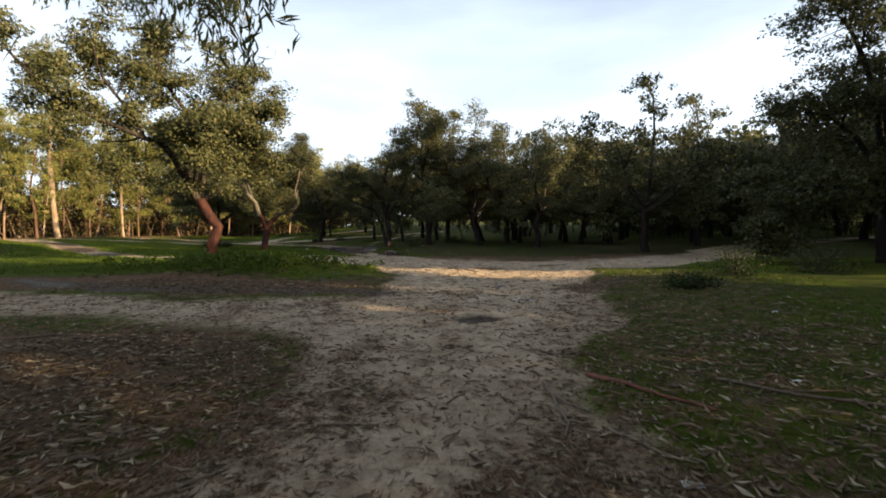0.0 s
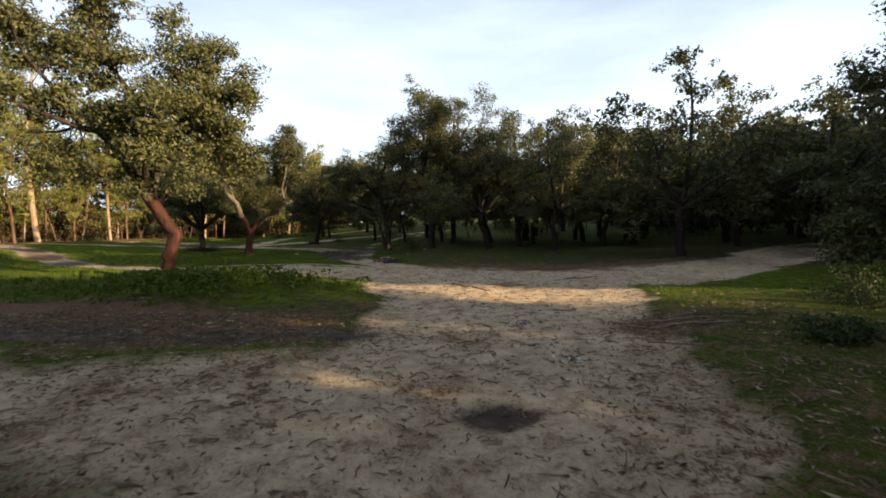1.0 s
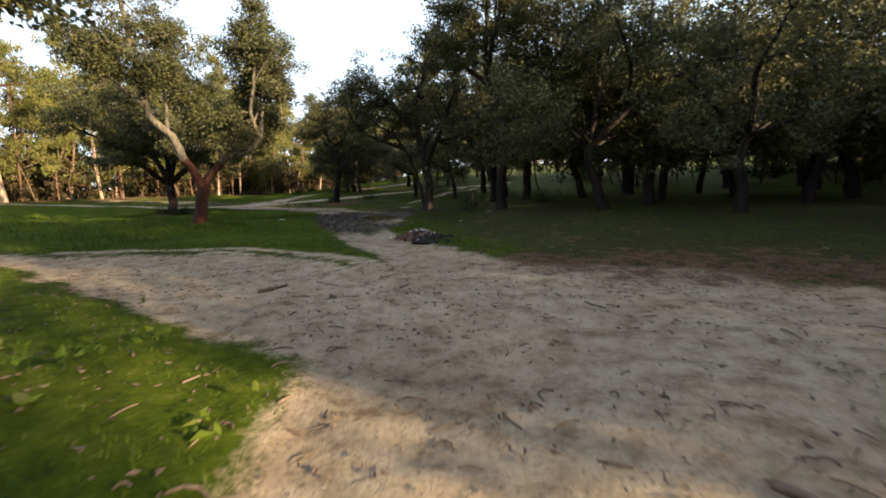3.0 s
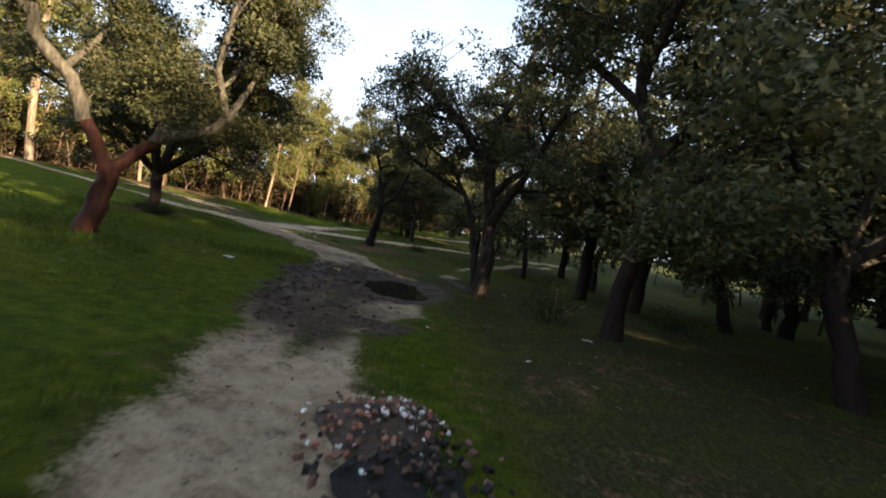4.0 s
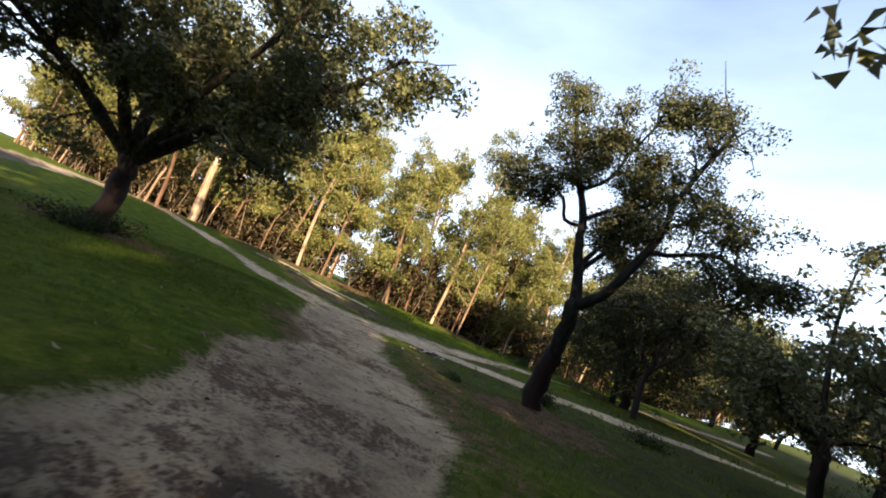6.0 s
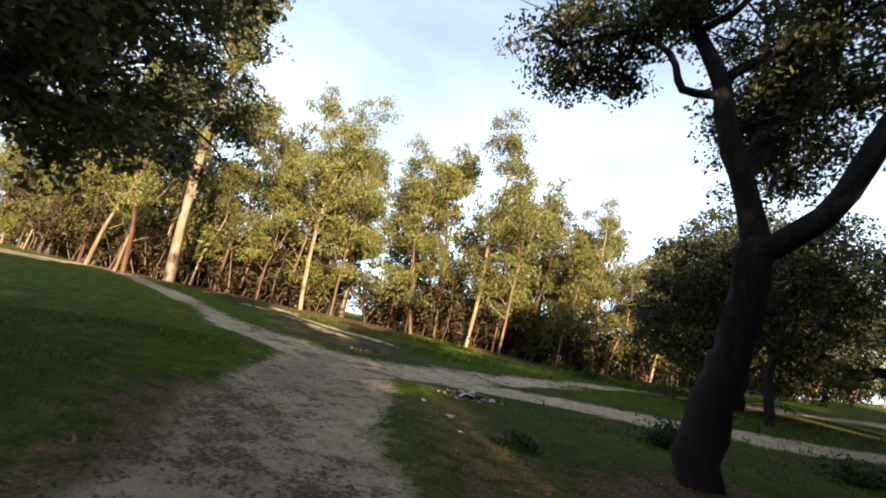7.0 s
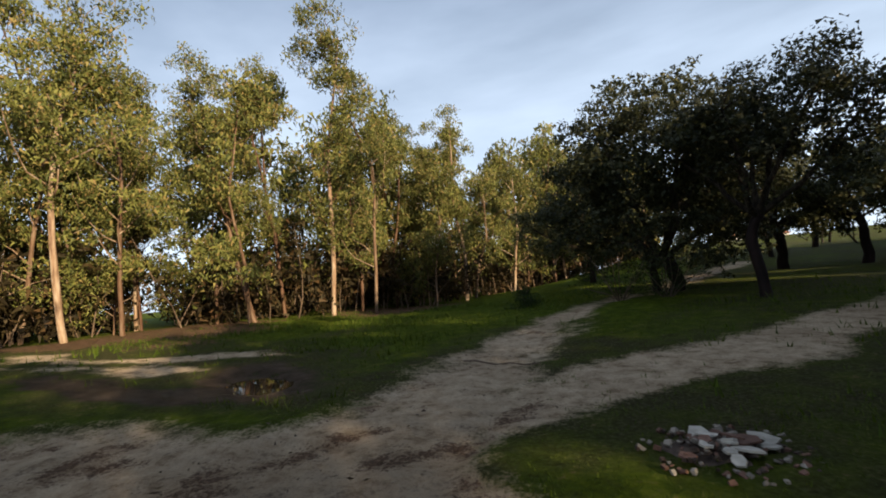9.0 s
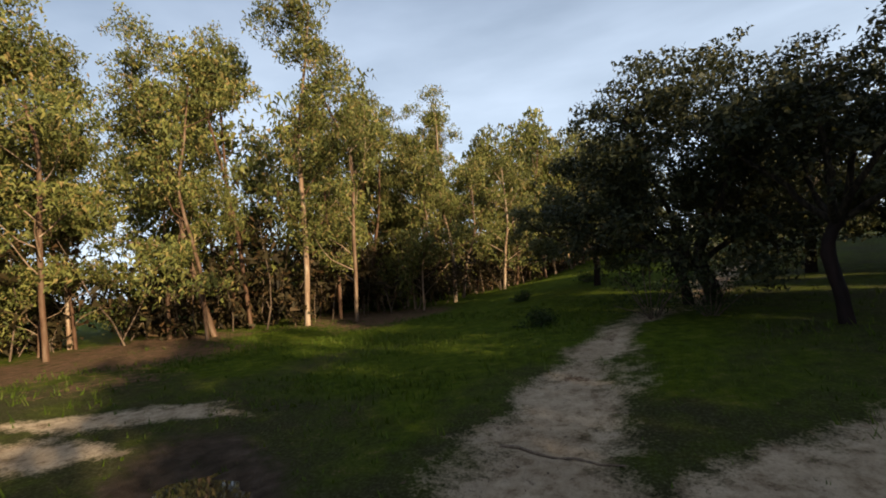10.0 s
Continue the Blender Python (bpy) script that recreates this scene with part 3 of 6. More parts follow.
# ---- trees ----
class Wood:
    """Limbs and leaf places of one tree, in its own space."""

    def __init__(self, seed):
        self.rng = random.Random(seed)
        self.tubes, self.tips, self.bones, self.limb_no, self.drawn = [], [], [], 0, 1.0

    def tube(self, pts, radii, sides, layer=-2):
        """layer: -2 a twig, -1 the stripped trunk, else the number of a limb."""
        self.tubes.append((np.array(pts, float), np.array(radii, float), sides, layer))

    def way(self, p, d, length, wander, lift, steps):
        """A wandering line from p along d."""
        p, d, pts = Vector(p), Vector(d).normalized(), [Vector(p)]
        for _ in range(steps):
            d = (d + Vector((self.rng.gauss(0, wander), self.rng.gauss(0, wander), self.rng.gauss(0, wander) + lift))).normalized()
            p = p + d * (length / steps)
            pts.append(p.copy())
        return pts, d

    def twig(self, p, d, length, r, wander=0.28, lift=0.02, sides=3):
        pts, d = self.way(p, d, length, wander, lift, 4)
        if self.rng.random() < self.drawn:
            self.tube(pts[::2], np.linspace(r, r * 0.3, 3), sides)
        self.tips += [pts[2], pts[4]] if self.drawn < 0.5 else [pts[2], pts[3], pts[4]]

    def spread(self, pts, r0, r1, n, length, level, lift=0.03, start=0.35):
        """Side branches along a line, on to the twigs."""
        rng = self.rng
        for k in range(n):
            u = start + (1 - start) * (k + rng.random()) / n
            u = min(u, 0.999) * (len(pts) - 1)
            i = int(u)
            p = Vector(pts[i]).lerp(Vector(pts[i + 1]), u - i)
            ahead = (Vector(pts[i + 1]) - Vector(pts[i])).normalized()
            side = Vector((rng.gauss(0, 1), rng.gauss(0, 1), rng.gauss(0.25, 0.8))).normalized()
            d = (ahead * rng.uniform(0.25, 0.9) + side).normalized()
            r = (r0 + (r1 - r0) * u / (len(pts) - 1)) * rng.uniform(0.45, 0.65)
            ln = length * rng.uniform(0.7, 1.25)
            if level <= 0:
                self.twig(p, d, ln, max(r, 0.008), lift=lift)
            else:
                way, _ = self.way(p, d, ln, 0.22, lift, 4)
                self.tube(way, np.linspace(max(r, 0.012), max(r, 0.012) * 0.4, 5), 5 if self.drawn > 0.5 else 4)
                self.tips.append(way[-1])
                self.spread(way, r, r * 0.4, 4, ln * 0.55, level - 1, lift, 0.3)

    def limb(self, pts, r0, r1, n=6, length=1.3, level=1, sides=8, lift=0.03, start=0.35, layer=None):
        """A main limb through given places, with its branches."""
        fine, ctrl = [], [Vector(p) for p in pts]
        self.limb_no += 1
        for i in range(len(ctrl) - 1):
            a, b, c, d = ctrl[max(i - 1, 0)], ctrl[i], ctrl[i + 1], ctrl[min(i + 2, len(ctrl) - 1)]
            for k in range(3):
                t = k / 3
                fine.append(0.5 * ((2 * b) + (c - a) * t + (2 * a - 5 * b + 4 * c - d) * t * t + (3 * b - a - 3 * c + d) * t ** 3))
        fine.append(ctrl[-1])
        rng = self.rng
        fine = [fine[0]] + [p + Vector((rng.gauss(0, r0 * 0.12), rng.gauss(0, r0 * 0.12), 0)) for p in fine[1:]]
        self.tube(fine, np.linspace(r0, r1, len(fine)), sides, self.limb_no if layer is None else layer)
        self.bones += [tuple(p) for p in fine[len(fine) // 3:]]
        if n:
            self.spread(fine, r0, r1, n, length, level, lift, start)
        return fine

    def lobe(self, centre, radii, n, r=0.012):
        """A rounded mass of foliage on twigs that grow from the nearest limb."""
        rng, bones = self.rng, np.array(self.bones)
        rx, ry, rz = radii if isinstance(radii, tuple) else (radii, radii, radii * 0.78)
        for _ in range(n):
            d = Vector((rng.gauss(0, 1), rng.gauss(0, 1), rng.gauss(0.2, 1))).normalized() * rng.uniform(0.2, 1) ** 0.45
            p = Vector(centre) + Vector((d.x * rx, d.y * ry, d.z * rz))
            self.tips.append(p)
            if rng.random() < self.drawn:
                a = Vector(bones[np.argmin(((bones - np.array(p)) ** 2).sum(1))])
                bend = Vector((rng.gauss(0, 0.1), rng.gauss(0, 0.1), rng.uniform(0.0, 0.2))) * (p - a).length
                if (p - a).length < 1.6:
                    self.tube([a, (a + p) / 2 + bend, p], [r * 1.7, r, r * 0.4], 3)

    def wood_mesh(self, name, mat, layer=None, flare=0.0):
        verts, faces, base = [], [], 0
        rs = np.random.RandomState(self.rng.randrange(10 ** 6))
        for pts, radii, sides, lay in self.tubes:
            if layer is not None and lay != layer:
                continue
            n = len(pts)
            ahead = np.gradient(pts, axis=0)
            ahead /= np.linalg.norm(ahead, axis=1, keepdims=True) + 1e-9
            ref = np.where(np.abs(ahead[:, 2:3]) > 0.9, np.array([[1.0, 0, 0]]), np.array([[0, 0, 1.0]]))
            if sides >= 8:
                ref = np.array([[1.0, 0, 0]]) if abs(ahead[:, 2].mean()) > 0.6 else np.array([[0, 0, 1.0]])
                ref = np.repeat(ref, n, 0)
            u = np.cross(ahead, ref)
            u /= np.linalg.norm(u, axis=1, keepdims=True) + 1e-9
            v = np.cross(ahead, u)
            a = np.linspace(0, 2 * math.pi, sides, endpoint=False)
            rough = 1 + (0.13 if sides >= 8 else 0.05) * rs.uniform(-1, 1, (n, sides))
            rad = radii[:, None] * rough
            if flare and lay == layer:
                rad[0] *= 1 + flare * (1 + 0.5 * rs.uniform(-1, 1, sides))
                if n > 2:
                    rad[1] *= 1 + flare * 0.3
            ring = pts[:, None] + rad[..., None] * (np.cos(a)[None, :, None] * u[:, None] + np.sin(a)[None, :, None] * v[:, None])
            verts.append(ring.reshape(-1, 3))
            idx = base + np.arange(n * sides).reshape(n, sides)
            nxt = np.roll(idx, -1, 1)
            faces.append(np.stack([idx[:-1], nxt[:-1], nxt[1:], idx[1:]], -1).reshape(-1, 4))
            tip = idx[-1]
            half = sides // 2
            for k in range(half - 1):
                faces.append(np.array([[tip[k], tip[k + 1], tip[sides - 2 - k], tip[sides - 1 - k]]]))
            base += n * sides
        return quick_mesh(name, np.concatenate(verts), np.concatenate(faces), mat, True)

    def leaf_mesh(self, name, mat, per_tip, size, blob, aspect=0.55, droop=0.0, keep=None, share=1.0, small=False):
        """Leaves in clumps round the twig ends, with gaps between the clumps."""
        rs = np.random.RandomState(self.rng.randrange(10 ** 6))
        tips = np.array([tuple(t) for t in self.tips])
        tips = tips[rs.uniform(0, 1, len(tips)) < share]
        full = rs.uniform(0.4, 1.5, len(tips))
        counts = np.maximum((per_tip * full ** 1.5).astype(int), 3)
        out = rs.normal(0, 1, (counts.sum(), 3))
        out /= np.linalg.norm(out, axis=1, keepdims=True)
        reach = rs.uniform(0.1, 1, len(out)) ** 0.55
        rad = np.repeat(blob * full, counts)
        c = np.repeat(tips, counts, 0) + out * (rad * reach)[:, None] * np.array([1.15, 1.15, 0.7])
        if droop:
            c[:, 2] -= rad * droop * rs.uniform(0, 1, len(c)) ** 2 * 1.6
        if keep is not None:
            ok = keep(c)
            c, out = c[ok], out[ok]
        n = len(c)
        face = out * 0.75 + rs.normal(0, 0.55, (n, 3)) + np.array([0, 0, 0.25])
        face /= np.linalg.norm(face, axis=1, keepdims=True)
        a = rs.normal(0, 1, (n, 3))
        a[:, 2] -= droop * 2.2
        a -= face * (a * face).sum(1, keepdims=True) * (0.35 if droop else 1.0)
        a /= np.linalg.norm(a, axis=1, keepdims=True) + 1e-9
        b = np.cross(a, face)
        b /= np.linalg.norm(b, axis=1, keepdims=True) + 1e-9
        ln = size * rs.uniform(0.6, 1.35, n)[:, None]
        w = ln * aspect * rs.uniform(0.75, 1.2, n)[:, None]
        up = np.cross(a, b) * ln * 0.12
        if small:
            verts = np.stack([c - a * ln / 2 - b * w / 2, c - a * ln / 2 + b * w / 2, c + a * ln / 2 + up], 1).reshape(-1, 3)
            return quick_mesh(name, verts, np.arange(3 * n).reshape(n, 3), mat)
        verts = np.stack([c - a * ln / 2, c + b * w / 2 + up, c + a * ln / 2, c - b * w / 2 + up], 1).reshape(-1, 3)
        return quick_mesh(name, verts, np.arange(4 * n).reshape(n, 4), mat)


def clear_of_track(base, turn=0.0, high=2.9, half=0.9):
    """Keeps leaves out of the way along the tracks."""
    def keep(c):
        x, y, z = c[:, 0] + base[0], c[:, 1] + base[1], c[:, 2] + base[2]
        d = np.minimum(near_line(x, y, NORTH_TRACK), near_line(x, y, START_TRACK))
        return ((d > half) | (z > high)) & (z > zg(*base[:2]) + 0.25)
    return keep


def stand_tree(name, wood, base, per_tip, size, blob, label, trunk_mat, strip_mat=None, leaf_mat=OAK_LEAF, aspect=0.55, droop=0.0, category="cork oak", group="", share=0.9, small=False):
    root = new(name)
    root.location = base
    layers = {t[3] for t in wood.tubes}
    if strip_mat:
        child("stripped_trunk", wood.wood_mesh("stripped_trunk", strip_mat, -1, 0.3), root, "smooth trunk stripped of its cork")
    for k in sorted(layers - {-1, -2}):
        child("limb" if strip_mat or k > 1 else "trunk", wood.wood_mesh("limb", trunk_mat, k), root)
    if -2 in layers:
        tagged(child("twig", wood.wood_mesh("twig", trunk_mat, -2), root, "fine branching twigs"), kind="stuff")
    tagged(child("crown", wood.leaf_mesh("crown", leaf_mat, per_tip, size, blob, aspect, droop, clear_of_track(base), share, small), root), kind="stuff")
    return tagged(root, label, category, group)


# the oak with the bent red trunk beside the clearing
def bent_oak():
    w = Wood(11)
    w.drawn = 0.6
    w.limb([(0, 0, -0.15), (0.02, 0, 0.4), (0.09, -0.02, 0.85), (0.22, 0.06, 1.38), (0.0, -0.12, 1.85), (-0.26, -0.3, 2.4)], 0.20, 0.165, 0, sides=14, layer=-1)
    w.limb([(-0.24, -0.28, 2.35), (-0.45, -0.45, 2.95), (-0.53, -0.5, 3.7), (-0.37, -0.38, 5.05), (-0.95, -0.85, 6.3), (-1.3, -1.1, 7.4)], 0.15, 0.04, 8, 1.2, 1, 10, start=0.5)
    w.limb([(-0.24, -0.28, 2.35), (-0.1, -0.15, 3.3), (0.08, -0.05, 4.8), (0.42, 0.2, 5.9), (0.98, 0.55, 6.65)], 0.13, 0.04, 7, 1.2, 1, 10, start=0.55)
    w.limb([(0.06, -0.05, 4.5), (0.32, 0.12, 4.75), (0.67, 0.35, 4.6), (1.4, 0.75, 4.5), (2.0, 1.1, 4.1)], 0.07, 0.025, 6, 0.9, 1)
    w.limb([(0.2, 0.05, 5.3), (0.7, 0.3, 5.6), (1.4, 0.8, 5.6), (2.0, 1.1, 5.5)], 0.06, 0.02, 5, 0.9, 1)
    w.limb([(-0.4, -0.42, 2.8), (-0.8, -0.75, 3.7), (-1.15, -1.0, 4.3), (-1.5, -1.3, 4.4), (-2.0, -1.7, 4.65), (-3.2, -2.6, 5.3), (-4.2, -3.2, 6.6)], 0.12, 0.04, 9, 1.2, 1, 9, start=0.5)
    w.limb([(-1.5, -1.3, 4.4), (-1.8, -1.55, 5.2), (-2.3, -2.0, 6.2), (-2.6, -2.1, 7.4)], 0.07, 0.03, 7, 1.2, 1)
    w.limb([(-0.3, -0.3, 3.0), (-0.9, 0.8, 4.1), (-1.5, 1.9, 5.0), (-1.6, 2.4, 6.2)], 0.10, 0.03, 7, 1.2, 1)
    w.limb([(-0.3, -0.4, 2.9), (0.4, -1.4, 3.7), (1.1, -2.4, 4.4)], 0.09, 0.03, 6, 1.1, 1)
    for c, r, n in (((1.0, 0.6, 6.7), 1.15, 17), ((0.1, 0.1, 7.4), 1.1, 15), ((1.6, 0.95, 5.75), (0.95, 0.95, 0.5), 12), ((-0.9, -0.7, 7.6), 1.2, 15), ((-2.2, -1.7, 7.3), 1.3, 15),
                    ((-1.9, -1.4, 5.7), 1.1, 11), ((-3.2, -2.5, 5.9), 1.3, 15), ((-3.3, -2.2, 4.4), 1.1, 12), ((-4.3, -3.2, 6.9), 1.2, 14), ((-1.2, -1.0, 3.5), (1.0, 1.0, 0.7), 12),
                    ((0.5, -0.3, 3.4), (1.0, 1.0, 0.7), 13), ((1.5, 0.8, 3.7), (1.1, 1.1, 0.7), 15), ((-0.4, -0.9, 3.05), (0.7, 0.7, 0.45), 8), ((-2.2, -1.7, 3.4), (1.0, 1.0, 0.65), 12), ((0.1, 0.9, 3.9), (1.1, 1.1, 0.7), 12),
                    ((2.3, 1.3, 3.8), (0.8, 0.8, 0.55), 10), ((-1.6, 2.0, 5.3), 1.3, 14), ((1.2, -2.3, 4.5), 1.1, 12), ((-0.6, 1.6, 6.6), 1.2, 12), ((0.3, 0.2, 2.75), (0.6, 0.6, 0.35), 6)):
        w.lobe(c, r, n)
    x, y = -7.55, 16.1
    return stand_tree("cork_oak", w, (x, y, zg(x, y)), 100, 0.105, 0.40, "tall sunlit cork oak with a bent red stripped trunk", CORK, RED_BARK, share=0.8, small=True, aspect=0.62)


# the forked oak on the green
def forked_oak():
    w = Wood(12)
    w.drawn = 0.6
    w.limb([(0, 0, -0.15), (0.03, 0.05, 0.4), (0.1, 0.14, 0.85), (0.1, 0.12, 1.3)], 0.20, 0.165, 0, sides=14, layer=-1)
    w.limb([(0.1, 0.12, 1.22), (0.0, -0.05, 1.65), (-0.13, -0.27, 2.08)], 0.125, 0.115, 0, sides=10, layer=-1)
    w.limb([(0.1, 0.12, 1.22), (0.3, 0.45, 1.62), (0.49, 0.7, 1.98)], 0.125, 0.105, 0, sides=10, layer=-1)
    w.limb([(-0.12, -0.25, 2.02), (-0.22, -0.42, 2.6), (-0.34, -0.75, 2.95), (-0.53, -1.0, 3.3), (-0.6, -1.1, 4.0), (-0.66, -1.15, 4.7), (-0.7, -1.2, 5.3), (-0.8, -1.2, 6.6)], 0.125, 0.05, 12, 1.1, 1, 10, start=0.5)
    w.limb([(0.47, 0.67, 1.92), (0.52, 0.74, 2.12), (0.53, 0.78, 2.34)], 0.115, 0.085, 0, sides=10)
    w.limb([(0.50, 0.70, 2.0), (0.75, 0.82, 2.15), (1.06, 0.94, 2.25), (1.4, 1.08, 2.45), (1.64, 1.22, 2.8)], 0.095, 0.09, 0, sides=10)
    w.limb([(1.63, 1.2, 2.74), (1.6, 1.03, 2.97), (1.58, 0.94, 3.25), (1.6, 0.78, 3.5), (1.75, 0.65, 3.9), (1.95, 0.58, 4.5), (1.95, 0.6, 5.4), (1.8, 0.7, 6.2)], 0.085, 0.035, 9, 0.9, 1, 10, start=0.55)
    w.limb([(1.58, 0.94, 3.22), (1.62, 1.12, 3.5), (1.66, 1.28, 3.85), (1.75, 1.6, 4.6), (1.8, 1.9, 5.4)], 0.05, 0.02, 7, 0.9, 1, start=0.5)
    w.limb([(1.63, 1.22, 2.76), (1.52, 1.5, 3.12), (1.4, 1.8, 3.45), (1.32, 2.15, 3.95), (1.25, 2.5, 4.4), (1.3, 3.3, 5.0)], 0.075, 0.025, 9, 0.9, 1, 10, start=0.6)
    w.limb([(1.4, 1.78, 3.43), (0.98, 2.35, 3.66), (0.55, 2.8, 3.65), (0.4, 3.25, 3.6), (0.4, 3.8, 3.5)], 0.055, 0.02, 8, 0.7, 1, 9, start=0.45)
    w.limb([(-0.3, -0.6, 2.85), (-0.9, 0.2, 3.6), (-1.5, 0.9, 4.6), (-1.8, 1.1, 5.8)], 0.07, 0.025, 8, 1.1, 1)
    w.limb([(-0.55, -1.05, 3.5), (-1.0, -1.6, 4.2), (-1.4, -2.0, 4.9)], 0.05, 0.02, 6, 0.9, 1)
    w.limb([(1.0, 0.92, 2.22), (0.5, 1.5, 2.7), (-0.4, 1.9, 3.2), (-1.2, 2.1, 3.5)], 0.05, 0.02, 7, 0.8, 1)
    for c, r, n in (((1.1, 2.5, 4.8), (0.9, 1.1, 0.65), 16), ((1.3, 3.4, 5.1), (1.0, 1.0, 0.8), 17), ((0.5, 3.5, 3.6), (0.8, 0.9, 0.45), 12), ((1.6, 0.8, 6.0), 1.1, 16), ((0.5, 0.9, 5.2), 1.0, 13), ((1.5, 2.0, 6.0), 1.1, 16), ((2.3, 1.9, 4.9), (0.8, 0.8, 0.6), 11), ((-0.4, 1.5, 4.5), 1.1, 14),
                    ((-0.2, 0.6, 3.2), (0.8, 0.8, 0.5), 12), ((-1.2, 1.8, 3.5), (1.1, 1.1, 0.7), 14), ((-0.8, -0.8, 6.5), 1.2, 9), ((-1.5, -0.2, 4.8), 1.1, 13), ((-1.2, -1.8, 4.7), 1.0, 12), ((0.1, -0.6, 5.0), 0.9, 11),
                    ((-1.5, -1.2, 3.4), 0.8, 10), ((0.1, 2.9, 5.7), 1.0, 8), ((-1.8, 0.9, 6.2), 1.2, 8), ((-0.9, 0.5, 2.75), (0.7, 0.7, 0.4), 8), ((1.25, 0.65, 2.7), (0.5, 0.4, 0.35), 10), ((0.9, 0.5, 3.3), 0.6, 11), ((0.5, 0.2, 2.6), (0.45, 0.4, 0.3), 7)):
        w.lobe(c, r, n)
    x, y = -9.65, 25.75
    return stand_tree("cork_oak", w, (x, y, zg(x, y)), 110, 0.078, 0.33, "forked cork oak, red stripped fork and pale limbs, on grass", PALE_CORK, RED_BARK, share=0.82, small=True, aspect=0.62)


def round_oak():
    w = Wood(13)
    w.limb([(0, 0, -0.15), (0.02, 0, 0.5), (-0.05, 0.0, 1.15)], 0.19, 0.17, 0, sides=12, layer=-1)
    w.limb([(-0.05, 0, 1.1), (-0.1, 0, 1.5)], 0.19, 0.16, 0, sides=10)
    for az, el, ln, r in ((215, 58, 3.6, 0.15), (250, 35, 3.4, 0.12), (40, 40, 4.0, 0.15), (75, 62, 4.2, 0.14), (140, 55, 3.8, 0.13), (310, 45, 3.5, 0.12), (0, 30, 3.3, 0.11), (180, 30, 3.4, 0.11)):
        d = Vector((math.cos(radians(az)) * math.cos(radians(el)), math.sin(radians(az)) * math.cos(radians(el)), math.sin(radians(el))))
        pts, _ = w.way((-0.1, 0, 1.4), d, ln * 1.38, 0.12, 0.03, 5)
        w.limb(pts, r, 0.03, 12, 1.45, 1, lift=-0.01, start=0.3)
    x, y = -15.9, 32.35
    return stand_tree("cork_oak", w, (x, y, zg(x, y)), 86, 0.095, 0.34, "round-crowned cork oak with a dark stripped trunk on the grass", CORK, DARK_BARK, share=0.72, small=True, aspect=0.65)


def slender_oak():
    w = Wood(14)
    w.drawn = 0.8
    w.limb([(0, 0, -0.15), (0.07, -0.09, 0.45), (0.28, -0.32, 1.1)], 0.19, 0.155, 0, sides=14, layer=-1)
    w.limb([(0.27, -0.31, 1.05), (0.4, -0.48, 1.6), (0.47, -0.57, 2.0)], 0.145, 0.135, 0, sides=12)
    w.limb([(0.46, -0.57, 1.9), (0.35, -0.61, 2.4), (0.21, -0.68, 2.95), (0.1, -0.73, 3.45), (-0.13, -0.85, 4.05), (-0.37, -1.0, 4.7), (-0.7, -1.1, 5.7)], 0.105, 0.035, 9, 0.9, 1, 10, start=0.6)
    w.limb([(0.46, -0.57, 1.9), (0.86, -0.54, 2.2), (1.13, -0.46, 2.8), (1.36, -0.41, 3.37), (1.42, -0.4, 4.0), (1.6, -0.3, 4.7), (1.9, -0.2, 5.5)], 0.10, 0.03, 9, 0.9, 1, 10, start=0.55)
    w.limb([(1.28, -0.43, 3.15), (1.61, -0.47, 3.12), (2.3, -0.4, 3.25), (2.9, -0.3, 2.9)], 0.05, 0.02, 9, 0.7, 1, 8, start=0.4)
    w.limb([(0.1, -0.73, 3.4), (0.45, -0.47, 3.8), (0.75, -0.26, 3.95), (0.83, -0.23, 3.5)], 0.045, 0.02, 6, 0.5, 1, 8, start=0.4)
    w.limb([(0.13, -0.72, 3.3), (-0.1, -0.95, 3.3), (-0.23, -1.03, 3.65), (-0.6, -1.2, 3.9), (-1.2, -1.35, 3.9)], 0.04, 0.018, 7, 0.6, 1, 8, start=0.5)
    w.limb([(-0.1, -0.82, 3.95), (0.2, -0.47, 4.4), (0.32, -0.41, 4.9), (0.6, -0.3, 5.6)], 0.04, 0.018, 7, 0.7, 1, 8, start=0.4)
    w.limb([(0.3, -0.63, 2.6), (0.3, 0.0, 3.4), (0.1, 0.5, 4.2), (0.0, 0.7, 5.0)], 0.05, 0.02, 7, 0.8, 1, 8)
    w.limb([(0.33, -0.6, 2.5), (0.32, 0.1, 3.2), (0.15, 0.8, 3.6), (-0.1, 1.4, 3.5)], 0.05, 0.02, 6, 0.6, 1, 8, start=0.5)
    for c, r, n in (((-1.3, -1.35, 4.15), (0.75, 0.75, 0.7), 13), ((-0.8, -1.15, 5.3), 1.0, 13), ((0.4, -0.5, 5.3), 0.95, 10), ((0.6, -0.5, 3.45), (0.5, 0.5, 0.5), 4), ((1.7, -0.3, 5.3), 1.05, 11), ((2.4, -0.25, 3.8), (0.85, 0.85, 0.5), 7),
                    ((2.9, -0.2, 2.75), (0.5, 0.5, 0.35), 6), ((-0.2, 0.4, 5.2), 1.0, 9), ((-0.3, 1.3, 3.35), (0.55, 0.55, 0.5), 9), ((0.1, 1.2, 4.0), 0.8, 11), ((0.5, 1.1, 3.3), (0.5, 0.5, 0.45), 6), ((1.0, -0.4, 6.2), 1.0, 10)):
        w.lobe(c, r, n)
    x, y = -10.13, 38.6
    # limbs take the darkened cork, so they stand as a silhouette against the sky
    return stand_tree("cork_oak", w, (x, y, zg(x, y)), 92, 0.058, 0.24, "cork oak with a leaning stripped trunk and open forked crown", SHADED_CORK, DARK_BARK, share=0.8, small=True, aspect=0.62)


